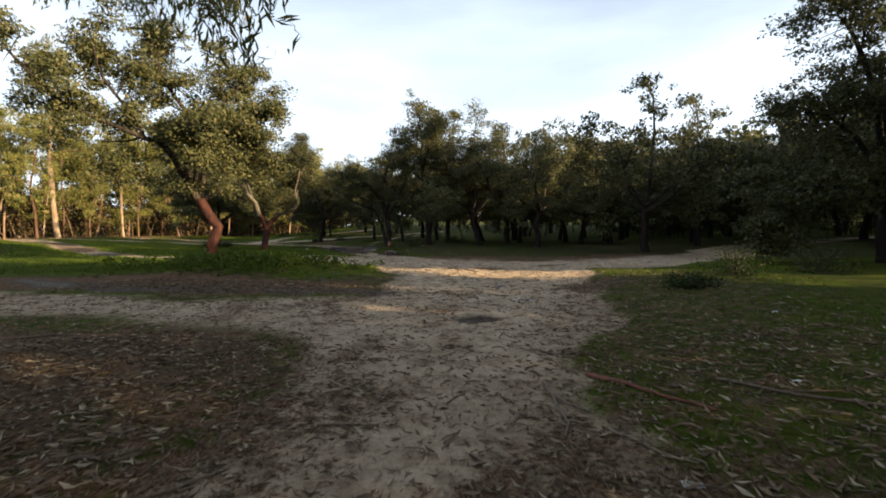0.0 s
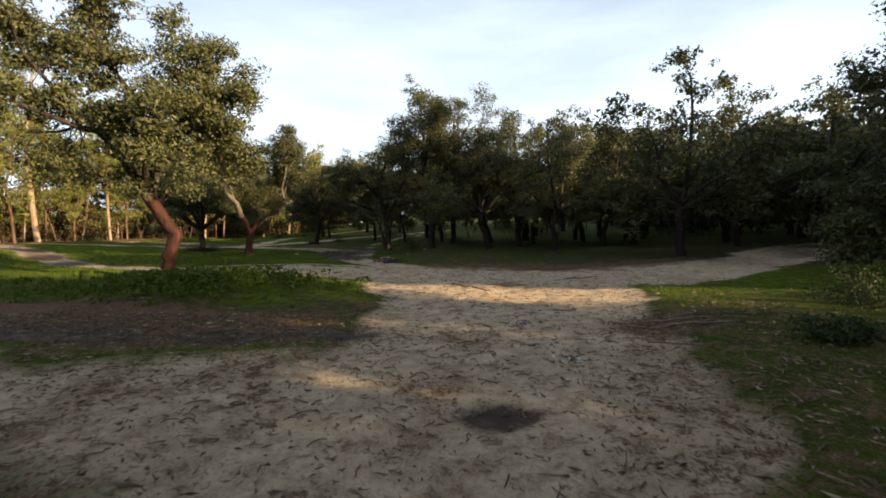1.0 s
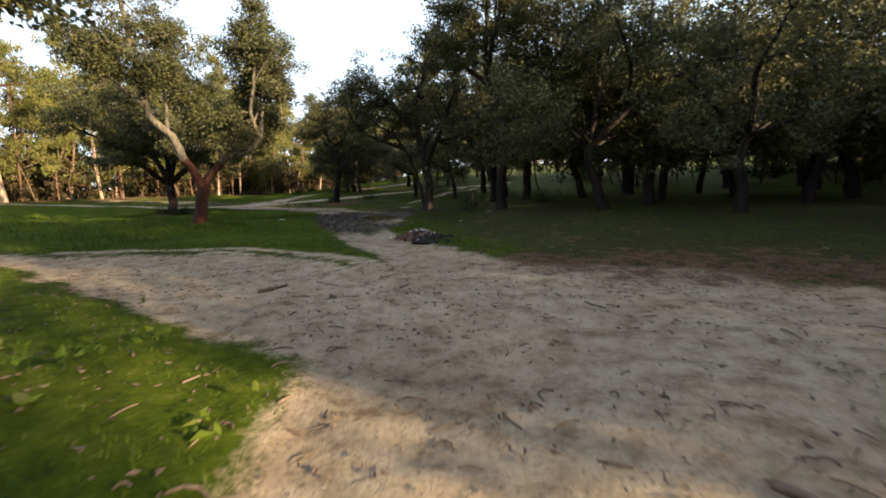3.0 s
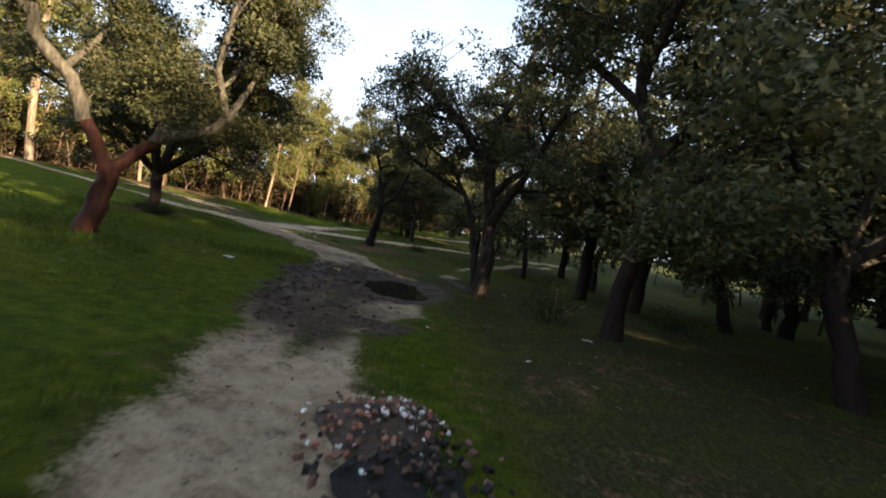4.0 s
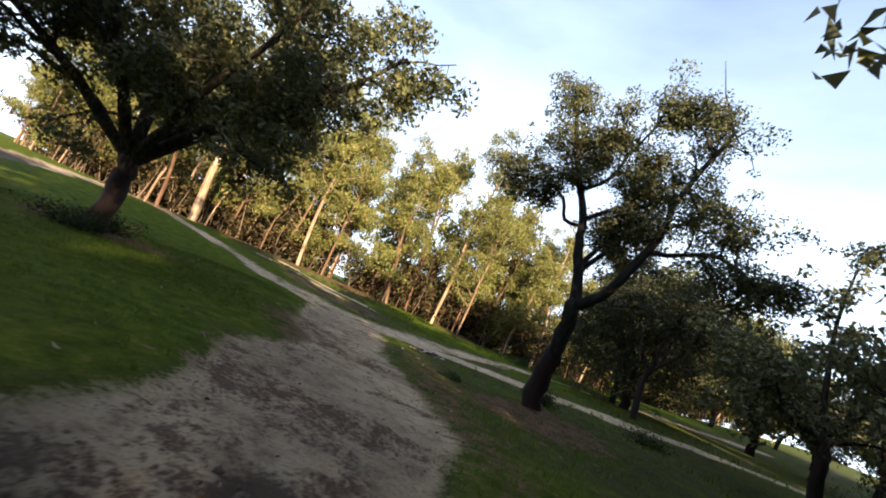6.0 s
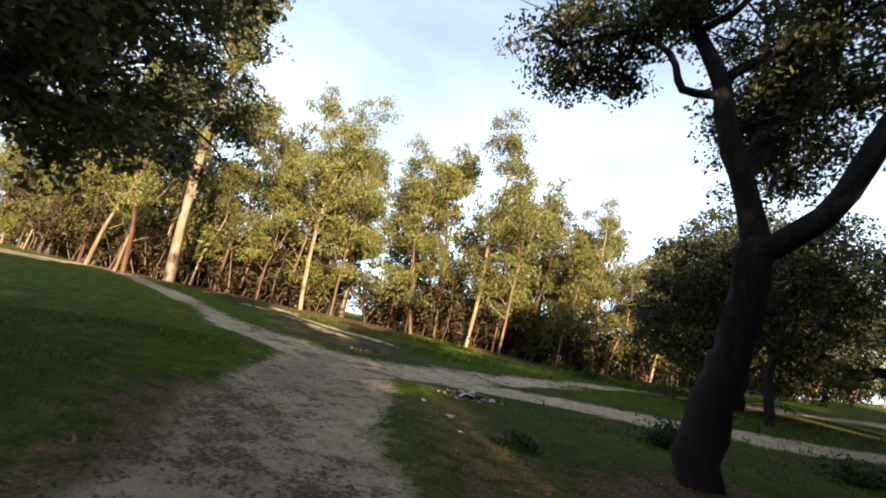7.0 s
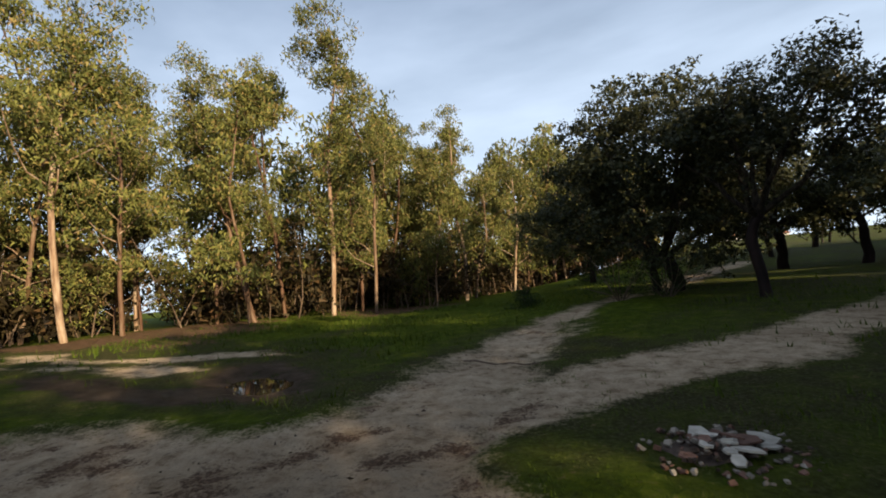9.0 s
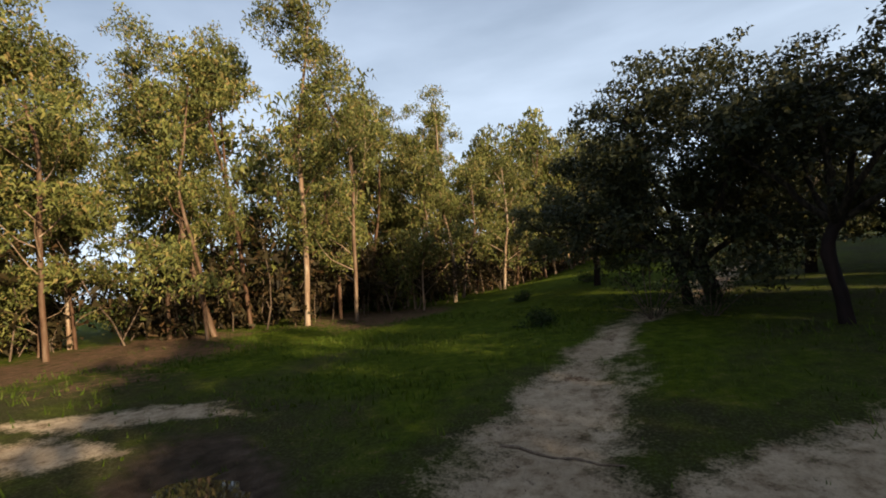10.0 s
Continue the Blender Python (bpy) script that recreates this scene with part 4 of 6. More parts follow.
def old_oak():
    w = Wood(15)
    rx, ry = 0.76, 0.64

    def at(r, z, f=0.0):
        return (rx * r - ry * f, ry * r + rx * f, z)
    w.limb([at(0, -0.15), at(-0.03, 0.6), at(-0.10, 1.4), at(-0.22, 2.2), at(-0.50, 3.1)], 0.20, 0.13, 0, sides=14, layer=-1)
    w.limb([at(0.02, -0.15, 0.32), at(-0.08, 0.6, 0.4), at(-0.2, 1.2, 0.55), at(-0.32, 1.8, 0.7), at(-0.6, 2.5, 0.85), at(-1.1, 3.1, 0.9), at(-1.8, 3.4, 0.8)], 0.11, 0.03, 10, 0.9, 1, 10, start=0.5)
    w.limb([at(-0.48, 3.0), at(-1.1, 3.7), at(-1.9, 4.3), at(-2.6, 4.7)], 0.15, 0.05, 14, 1.3, 1, 10)
    w.limb([at(-0.48, 3.0), at(-0.5, 4.0), at(-0.2, 5.0), at(0.1, 6.4)], 0.15, 0.05, 13, 1.4, 1, 10)
    w.limb([at(-0.3, 2.5), at(0.5, 3.3, 0.2), at(1.4, 4.0, 0.3), at(2.4, 4.7, 0.2)], 0.11, 0.04, 13, 1.4, 1, 9)
    w.limb([at(-0.15, 1.8), at(-0.2, 2.6, -0.8), at(-0.3, 3.3, -1.7), at(-0.4, 4.2, -2.6)], 0.14, 0.04, 12, 1.3, 1, 9)
    w.limb([at(-0.3, 2.6), at(0.1, 3.3, 1.0), at(0.3, 3.9, 2.0), at(0.6, 4.5, 3.0)], 0.14, 0.04, 12, 1.3, 1, 9)
    w.limb([at(-0.6, 2.5, 0.85), at(-1.3, 2.9, 1.6), at(-2.1, 3.4, 2.1), at(-2.5, 4.4, 2.3)], 0.07, 0.03, 11, 1.2, 1)
    w.drawn = 0.6
    for c, r, n in ((at(-2.4, 5.0), 1.1, 14), (at(-1.4, 5.6, 0.6), 1.2, 12), (at(0.1, 6.4), 1.2, 11), (at(2.2, 5.0, 0.2), 1.2, 9), (at(-0.4, 4.8, -2.4), 1.1, 8), (at(0.6, 4.9, 2.6), 1.2, 9), (at(-2.4, 3.4, 1.2), (0.9, 0.9, 0.5), 12)):
        w.lobe(c, r, n)
    x, y = -3.08, 30.82
    return stand_tree("cork_oak", w, (x, y, zg(x, y)), 50, 0.078, 0.26, "massive twin-trunked old cork oak with spreading limbs beside the puddle", CORK, CORK, share=0.72, small=True, aspect=0.62)


def tall_oak():
    w = Wood(16)
    w.limb([(0, 0, -0.15), (-0.02, 0, 0.8), (0.06, 0.05, 1.75)], 0.165, 0.145, 0, sides=12, layer=-1)
    w.limb([(0.06, 0.05, 1.7), (0.10, 0.05, 2.4), (-0.02, 0, 3.2)], 0.16, 0.13, 0, sides=10)
    w.limb([(-0.02, 0, 3.1), (-0.35, -0.1, 4.0), (-0.5, -0.2, 5.0), (-0.4, 0, 6.4), (-0.7, 0.1, 7.6)], 0.11, 0.04, 14, 1.4, 1, 9)
    w.limb([(-0.02, 0, 3.1), (0.6, -0.1, 3.8), (1.4, -0.4, 4.4), (2.4, -0.6, 5.2)], 0.12, 0.04, 13, 1.4, 1, 9)
    w.limb([(0.08, 0, 2.7), (0.9, 0.3, 3.0), (1.9, 0.4, 3.2), (3.0, 0.6, 3.6)], 0.10, 0.03, 12, 1.2, 1)
    w.limb([(-0.3, -0.1, 3.9), (-1.1, 0.3, 4.6), (-1.8, 0.7, 5.3), (-2.2, 1.2, 6.4)], 0.09, 0.03, 12, 1.3, 1)
    w.limb([(-0.4, -0.1, 4.4), (-0.2, -1.0, 5.2), (0.1, -1.8, 5.8), (0.3, -2.4, 6.6)], 0.09, 0.03, 12, 1.3, 1)
    w.drawn = 0.6
    for c, r, n in (((-1.4, 0, 6.9), 1.1, 16), ((-0.4, 0, 7.6), 1.0, 14), ((0.6, -0.3, 6.5), 1.1, 15), ((2.0, -0.5, 5.5), 1.2, 16), ((-1.9, 0.9, 5.7), 1.1, 14), ((0.2, -2.0, 6.0), 1.1, 14), ((2.4, 0.5, 3.9), (1.0, 1.0, 0.6), 13), ((-0.8, 0.2, 4.9), 1.0, 12), ((0.8, 1.2, 6.5), 1.2, 14)):
        w.lobe(c, r, n)
    x, y = -0.1, 27.85
    return stand_tree("cork_oak", w, (x, y, zg(x, y)), 84, 0.085, 0.33, "slim cork oak with a dark stripped trunk below pale bark", CORK, DARK_BARK, share=0.75, small=True, aspect=0.65)


def plain_oak(seed, name, base, height=8.0, strip=1.6, width=3.6, per_tip=34, size=0.22, blob=0.40, low=0.0, label="dark cork oak with a stripped trunk in the woodland", group="oaks of the woodland", share=0.62, leaf=OAK_LEAF, lobes=10):
    """A woodland oak: a stripped trunk, leaning a little, and wandering limbs."""
    w = Wood(seed)
    w.drawn = 0.16 if group else 1.0
    rng = w.rng
    k = height / 8.0
    lean = Vector((rng.gauss(0, 0.16), rng.gauss(0, 0.16), 1)) * strip
    r = rng.uniform(0.14, 0.20) * k
    w.limb([(0, 0, -0.2), (lean.x * 0.4 + rng.gauss(0, 0.05), lean.y * 0.4, strip * 0.5), tuple(lean)], r * 1.1, r * 0.9, 0, sides=10, layer=-1)
    top = lean + Vector((rng.gauss(0, 0.2), rng.gauss(0, 0.2), rng.uniform(0.5, 1.2) * k))
    w.limb([tuple(lean - Vector((0, 0, 0.06))), tuple((lean + top) / 2), tuple(top)], r * 0.95, r * 0.8, 0, sides=9)
    n = rng.choice((5, 6, 6, 7))
    turn0 = rng.uniform(0, 360)
    for i in range(n):
        az, el = turn0 + i * 360 / n + rng.gauss(0, 14), rng.uniform(14, 62) - low
        d = Vector((math.cos(radians(az)) * math.cos(radians(el)), math.sin(radians(az)) * math.cos(radians(el)), math.sin(radians(el))))
        ln = width * (0.8 + 0.4 * math.sin(radians(el))) * rng.uniform(0.95, 1.25)
        pts, _ = w.way(top - Vector((0, 0, rng.uniform(0, 0.3))), d, ln, 0.16, (0.05 if el < 36 else -0.05) - low * 0.003, 5)
        w.limb(pts, r * rng.uniform(0.5, 0.65), 0.03, 4, 1.2 * k, 1, 6, start=0.3)
        w.lobe(pts[-1] - Vector((0, 0, 0.2)), rng.uniform(0.95, 1.35) * k, lobes)
        if i % 2:
            w.lobe(pts[3] + Vector((0, 0, rng.uniform(0.0, 0.5))), rng.uniform(0.8, 1.1) * k, lobes // 2)
    tip = Vector((top.x + rng.gauss(0, 0.5), top.y + rng.gauss(0, 0.5), height - 1.9))
    w.limb([tuple(top), tuple((top + tip) / 2 + Vector((rng.gauss(0, 0.25), rng.gauss(0, 0.25), 0))), tuple(tip)], r * 0.6, 0.03, 3, 1.2 * k, 1, 6, start=0.3)
    w.lobe(tip, (1.5 * k, 1.5 * k, 1.0), lobes + 3)
    for i in range(2):
        az = turn0 + 170 * i + rng.gauss(0, 20)
        away = Vector((math.cos(radians(az)), math.sin(radians(az)), 0)) * width * rng.uniform(0.55, 0.8)
        way = [tuple(top - Vector((0, 0, 0.3))), tuple(top + away * 0.5 + Vector((0, 0, 0.25))), tuple(top + away + Vector((0, 0, -0.3)))]
        w.limb(way, r * 0.35, 0.02, 3, 0.9 * k, 1, 6, start=0.4)
        w.lobe(top + away + Vector((0, 0, -0.2)), (1.15 * k, 1.15 * k, 0.75), lobes * 3 // 4)
    w.lobe(top + Vector((rng.gauss(0, 0.7), rng.gauss(0, 0.7), (height - top.z) * 0.55)), (1.5 * k, 1.5 * k, 1.1), lobes)
    return stand_tree(name, w, base, per_tip, size, blob, label, CORK, DARK_BARK, leaf_mat=leaf, group=group, share=share, small=bool(group), aspect=0.7)


bent_oak()
forked_oak()
round_oak()
slender_oak()
old_oak()
tall_oak()

# oaks of the dark woodland, a few kinds copied about
OAK_SPOTS = [(3.0, 27.2), (6.2, 25.6), (11.0, 22.6), (9.4, 28.4), (11.8, 30.2), (15.3, 25.8), (17.6, 31.0), (6.0, 31.6), (3.6, 35.4), (9.9, 34.4), (-0.7, 36.2),
             (12.9, 34.8), (6.6, 39.2), (-0.2, 41.6), (7.2, 43.0), (4.8, 28.9), (20.2, 27.0), (23.0, 32.4), (26.5, 28.2), (20.4, 36.2), (15.6, 39.0), (11.0, 41.6),
             (-1.9, 46.4), (8.8, 48.4), (14.4, 46.0), (18.4, 45.2), (24.2, 41.0), (30.4, 34.8), (28.6, 45.6), (12.6, 53.6), (33.8, 29.6), (37, 38), (20.8, 53), (33, 52),
             (-6.6, 44.6), (-3.4, 41.6), (-9.9, 57.0), (-5.8, 55.2), (-7.6, 56.4), (-8.5, 66.0), (-2.2, 61.5), (-16.9, 58.0), (-14.2, 68.0), (-11.5, 75.0), (-4.5, 74), (2, 68), (24.5, 21.0), (29.5, 20.2), (34, 14), (28, 8)]
kinds = [plain_oak(40 + k, "cork_oak", (*OAK_SPOTS[k], zg(*OAK_SPOTS[k])), h, s, wd, 100 if k < 2 else 38, 0.088 if k < 2 else 0.16, 0.38 if k < 2 else 0.4, share=0.75) for k, (h, s, wd) in enumerate(
    ((8.6, 1.5, 3.7), (7.6, 1.3, 3.5), (9.4, 1.7, 3.6), (7.8, 1.4, 3.9), (9.0, 1.6, 3.8), (8.8, 1.2, 3.6)))]
far_oaks = [plain_oak(60 + k, "cork_oak", (*p, zg(*p)), h, 1.5, wd, 14, 0.33, 0.5, share=0.8, lobes=9) for k, (p, h, wd) in enumerate((((38, 30), 8.6, 3.8), ((33, 44), 7.8, 3.6), ((41, 50), 8.2, 4.0)))]
rng = random.Random(5)
stood = list(OAK_SPOTS) + [(-0.1, 27.85), (-2.85, 31.0), (16.2, 15.3), (38, 30), (33, 44), (41, 50)]
for _ in range(900):
    x, y = rng.uniform(4, 62), rng.uniform(4, 66)
    if not (x < 7 and y > 36) and x + y > 37 and (y > 23.5 or x > 22) and near_line(x, y, EAST_ROAD) > 2.0 and near_line(x, y, PATH_C) > 2.5 and all(math.hypot(x - a, y - b) > 3.1 + 0.025 * y for a, b in stood) and len(stood) < 135:
        stood.append((x, y))
for k, (x, y) in enumerate(stood[6:len(OAK_SPOTS)] + stood[len(OAK_SPOTS) + 6:]):
    s = rng.uniform(1.0, 1.16) * (0.74 if y > 40 and x < -2 else 1.0)
    tall = s * rng.uniform(1.04, 1.2) if x > 8 else s * 1.2 if x < 1 and 30 < y < 43 else s
    copy_thing(kinds[k % 2] if math.hypot(x - 1, y - 27) < 9 else kinds[2 + k % 4] if x < 22 and y < 47 or x < 0 else far_oaks[k % 3], pose(x, y, zg(x, y) - 0.05, 0, 0, rng.uniform(0, 360)) @ Matrix.Diagonal((s, s, tall, 1)))
copy_thing(kinds[2], pose(0.9, 34.7, zg(0.9, 34.7) - 0.05, 0, 0, 140) @ Matrix.Diagonal((1.05, 1.05, 1.18, 1)))
# a bushy one that sweeps the ground beside the far path, and the one in front of it
def bushy_oak():
    w = Wood(71)
    w.drawn = 0.25
    w.limb([(0.3, 0.1, -0.2), (0.25, 0, 0.5), (0.1, 0.05, 1.1)], 0.22, 0.18, 0, sides=10, layer=-1)
    w.limb([(-0.2, 0.1, -0.2), (-0.3, 0.1, 0.6), (-0.5, 0.2, 1.5)], 0.14, 0.11, 0, sides=10, layer=-1)
    for k in range(9):
        az, el = k * 40 + w.rng.gauss(0, 8), w.rng.uniform(20, 70)
        d = Vector((math.cos(radians(az)) * math.cos(radians(el)), math.sin(radians(az)) * math.cos(radians(el)), math.sin(radians(el))))
        pts, _ = w.way((0.0, 0.05, 1.0), d, 4.2, 0.12, 0.02, 5)
        w.limb(pts, 0.09, 0.03, 4, 1.0, 1, 6, start=0.4)
    for k in range(34):
        az, u = k * 137.5, (k + 0.5) / 34
        rad, z = 2.75 * math.sqrt(max(0.05, 1 - (max(0, u - 0.28) / 0.74) ** 2.2)), 0.9 + 5.4 * u
        w.lobe((rad * 0.8 * math.cos(radians(az)), rad * 0.8 * math.sin(radians(az)), z), (1.05, 1.05, 0.85), 13)
    x, y = -14.0, 51.7
    return stand_tree("cork_oak", w, (x, y, zg(x, y)), 66, 0.125, 0.42, "dense dark evergreen oak sweeping down to the grass", CORK, DARK_BARK, group="oaks of the woodland", share=0.95, small=True, aspect=0.65, leaf_mat=HOLM_LEAF)


def leaning_oak():
    w = Wood(73)
    w.drawn = 0.4
    w.limb([(0, 0, -0.2), (-0.05, 0.05, 0.6), (-0.15, 0.1, 1.3), (0.05, 0.1, 1.9)], 0.13, 0.11, 0, sides=10, layer=-1)
    for az, el, ln in ((20, 55, 3.4), (100, 40, 3.0), (170, 50, 3.2), (230, 35, 2.8), (300, 45, 3.2), (340, 30, 2.8), (60, 70, 3.6)):
        d = Vector((math.cos(radians(az)) * math.cos(radians(el)), math.sin(radians(az)) * math.cos(radians(el)), math.sin(radians(el))))
        pts, _ = w.way((0.05, 0.1, 1.85), d, ln, 0.16, 0.02, 5)
        w.limb(pts, 0.07, 0.025, 4, 0.9, 1, 7, start=0.4)
        w.lobe(pts[-1], 0.9, 14)
        w.lobe(pts[3], 0.8, 8)
    x, y = -12.0, 48.5
    return stand_tree("cork_oak", w, (x, y, zg(x, y)), 56, 0.10, 0.34, "small dark cork oak with a thin crooked trunk on grass", CORK, DARK_BARK, group="oaks of the woodland", share=0.85, small=True, aspect=0.65, leaf_mat=HOLM_LEAF)


bushy_oak()
leaning_oak()
# the low-hanging one at the edge of the clearing
def hanging_oak():
    w = Wood(72)
    w.drawn = 0.9
    w.limb([(0, 0, -0.2), (-0.1, 0, 0.7), (0.05, 0.1, 1.6)], 0.30, 0.25, 0, sides=12, layer=-1)
    for end, r in (((-2.4, -0.6, 8.0), 0.13), ((0.2, 0.0, 9.4), 0.15), ((1.8, -1.4, 7.6), 0.12), ((0.9, 1.8, 6.8), 0.11), ((-3.0, -0.3, 5.0), 0.12), ((-3.2, -0.2, 2.4), 0.09), ((0.2, -2.6, 6.0), 0.10)):
        e = Vector(end)
        w.limb([(0.05, 0.1, 1.5), (e.x * 0.3, e.y * 0.3, 1.5 + (e.z - 1.5) * 0.5 + 0.4), (e.x * 0.7, e.y * 0.7, 1.5 + (e.z - 1.5) * 0.85 + 0.3), end], r, 0.03, 8, 1.3, 1, 8, start=0.35, lift=-0.05)
    w.limb([(-3.0, -0.2, 2.6), (-3.6, -0.1, 1.9), (-3.9, 0.0, 1.1), (-4.0, 0.1, 0.5)], 0.03, 0.01, 6, 0.7, 1, 6, lift=-0.1)
    for c, r, n in (((0, 0, 9.6), 1.5, 18), ((-1.5, -0.8, 8.8), 1.3, 16), ((-2.7, -0.6, 7.4), 1.2, 16), ((-3.0, -0.3, 5.5), 1.2, 16), ((-2.6, 0, 3.9), 1.3, 17), ((-3.1, -0.2, 2.4), 1.0, 14), ((-2.6, -0.2, 1.1), (0.8, 0.8, 0.5), 9),
                    ((0, -1.5, 6.6), 1.7, 18), ((0, 0, 4.2), 1.7, 18), ((1.5, -1.5, 8), 1.7, 17), ((1.5, -1, 5), 1.7, 17), ((1, 1.5, 6.7), 1.7, 17), ((-1.2, -1.2, 2.6), 1.2, 14), ((0.6, -2.2, 3.4), 1.3, 12)):
        w.lobe(c, r, n)
    x, y = 16.2, 15.3
    # bark colour here has the shade under the crown painted in
    return stand_tree("cork_oak", w, (x, y, zg(x, y)), 60, 0.12, 0.42, "large dark oak with low hanging branches at the clearing's edge", SHADED_CORK, DARK_BARK, group="oaks of the woodland", share=0.9, small=True, aspect=0.6)


hanging_oak()



# ---- eucalyptus wood ----
def eucalyptus(seed, name, base, height, r, fork=0.5, low=2.2, per_tip=46, size=0.165, blob=0.37, wide=1.5, clumps=11, label="slender eucalyptus with pale peeling trunk and drooping leaves", group="eucalyptus wood"):
    w = Wood(seed)
    rng = w.rng
    top = Vector((rng.gauss(0, 0.06) * height, rng.gauss(0, 0.06) * height, height * 0.9))
    mid = Vector((top.x * 0.4 + rng.gauss(0, 0.35), top.y * 0.4 + rng.gauss(0, 0.35), height * fork))
    stem = w.limb([(0, 0, -0.2), tuple(mid * 0.5 + Vector((rng.gauss(0, 0.2), rng.gauss(0, 0.2), 0))), tuple(mid), tuple((mid + top) / 2), tuple(top)], r, r * 0.25, 0, sides=8)
    w.drawn = 0.05
    z = low
    while z < height * 0.9:
        u = z / height
        i = min(int(u / 0.9 * (len(stem) - 1)), len(stem) - 2)
        p = Vector(stem[i])
        p.z = z
        az, el = rng.uniform(0, 360), rng.uniform(15, 40) + 35 * u
        d = Vector((math.cos(radians(az)) * math.cos(radians(el)), math.sin(radians(az)) * math.cos(radians(el)), math.sin(radians(el))))
        ln = min(wide * rng.uniform(0.35, 1.25) * (1.15 - 0.5 * u * u), (height - z) * 1.05 + 0.3)
        pts, _ = w.way(p, d, ln, 0.2, 0.04, 4)
        rr = r * (0.36 - 0.18 * u)
        w.tube(pts, np.linspace(rr, rr * 0.3, 5), 4)
        w.bones += [tuple(q) for q in pts[2:]]
        big = rng.uniform(0.5, 1.0) * (0.8 + 0.03 * height)
        w.lobe(pts[4] + Vector((0, 0, 0.1)), (big, big, big * rng.uniform(0.55, 0.9)), int(clumps * big * big) + 3)
        if rng.random() < 0.5:
            w.lobe(pts[2] + Vector((rng.gauss(0, 0.3), rng.gauss(0, 0.3), rng.gauss(0.2, 0.2))), big * 0.6, int(clumps * 0.4) + 2)
        z += rng.uniform(0.30, 0.85) * (height / 10)
    big = 0.55 + 0.035 * height
    w.lobe(top, (big, big, big * 0.9), int(clumps * big * big) + 4)
    return stand_tree(name, w, base, per_tip, size, blob, label, EUC_BARK, leaf_mat=EUC_LEAF, aspect=0.42, droop=0.5, category="eucalyptus", group=group, share=0.95, small=True)


def tall_white_euc():
    """The big pale one, bare to half its height."""
    x, y = -33.2, 38.4
    return eucalyptus(90, "eucalyptus", (x, y, zg(x, y)), 16.5, 0.24, 0.55, 7.0, 70, 0.17, 0.42, 3.2, 10, "tall pale eucalyptus leaning over the track, bare below", "")


tall_white_euc()
EUC_SPOTS = [(-31.9, 44.5), (-31.4, 46.0), (-37.0, 35.4), (-33.4, 36.6), (-27.4, 52.6), (-29.0, 49.4), (-25.8, 53.6), (-24.4, 57.0)]
euc_kinds = [eucalyptus(100 + k, "eucalyptus", (*EUC_SPOTS[k], zg(*EUC_SPOTS[k])), h, r, f, lo, wide=wd) for k, (h, r, f, lo, wd) in enumerate((
    (11.8, 0.12, 0.55, 4.4, 2.6), (9.6, 0.09, 0.6, 2.0, 2.1), (8.6, 0.10, 0.5, 1.8, 2.3), (9.5, 0.12, 0.45, 2.6, 2.4), (13.6, 0.12, 0.5, 3.4, 2.6), (9.6, 0.075, 0.5, 1.3, 2.3), (11.4, 0.085, 0.55, 1.6, 2.4), (7.6, 0.06, 0.5, 0.9, 2.2)))]
EUC_TALL = {euc_kinds[4].name: 13.6, euc_kinds[6].name: 11.4, euc_kinds[0].name: 11.8}
far_kinds = []
for k, (x, y, h) in enumerate(((-37.5, 46.5, 10.5), (-33.5, 54.0, 12.0), (-30.0, 60.0, 9.0))):
    far_kinds.append(eucalyptus(140 + k, "eucalyptus", (x, y, zg(x, y)), h, 0.09, 0.5, 0.9, 15, 0.35, 0.54, 2.6, 8))
rng = random.Random(6)
FRONT = [(-62, 30), (-50, 30.5), (-41, 33), (-35.5, 37.5), (-33.5, 41.5), (-31.2, 47.5), (-27.8, 52), (-24.6, 57), (-22.6, 63), (-20.5, 70), (-17.5, 79), (-13, 90)]
placed = list(EUC_SPOTS) + [(-33.2, 38.4)]
for row, (gap, off) in enumerate(((2.0, 0.6), (2.1, 2.4), (2.1, 4.6), (2.5, 7.6), (3.0, 11.5))):
    for (x0, y0), (x1, y1) in zip(FRONT, FRONT[1:]):
        seg = math.hypot(x1 - x0, y1 - y0)
        nxv, nyv = -(y1 - y0) / seg, (x1 - x0) / seg
        for k in range(max(1, int(seg / gap))):
            u = (k + rng.uniform(0.1, 0.9)) / max(1, int(seg / gap))
            o = off + rng.gauss(0, 0.6)
            x, y = x0 + u * (x1 - x0) + nxv * o, y0 + u * (y1 - y0) + nyv * o
            if any(math.hypot(x - a, y - b) < 1.3 for a, b in placed):
                continue
            placed.append((x, y))
            pick = euc_kinds[rng.choice((1, 4, 5, 6, 7, 7, 5, 2))] if row < 2 and y < 66 else rng.choice(far_kinds)
            s = min(rng.uniform(0.72, 1.12), 11.6 / EUC_TALL.get(pick.name, 9.0))
            copy_thing(pick, pose(x, y, zg(x, y) - 0.05, rng.gauss(0, 3.5), rng.gauss(0, 3.5), rng.uniform(0, 360)) @ Matrix.Diagonal((s, s, s * rng.uniform(0.9, 1.12), 1)))
# bushy young ones that close the wood's edge
for x, y, k, s in ((-33.4, 47.9, 5, 0.85), (-34.6, 48.6, 7, 0.95), (-36.2, 49.4, 5, 0.9), (-33.0, 46.6, 7, 0.8)):
    copy_thing(euc_kinds[k], pose(x, y, zg(x, y) - 0.05, 0, 2, 70 * k + 90 * x) @ Matrix.Diagonal((s, s, s, 1)))

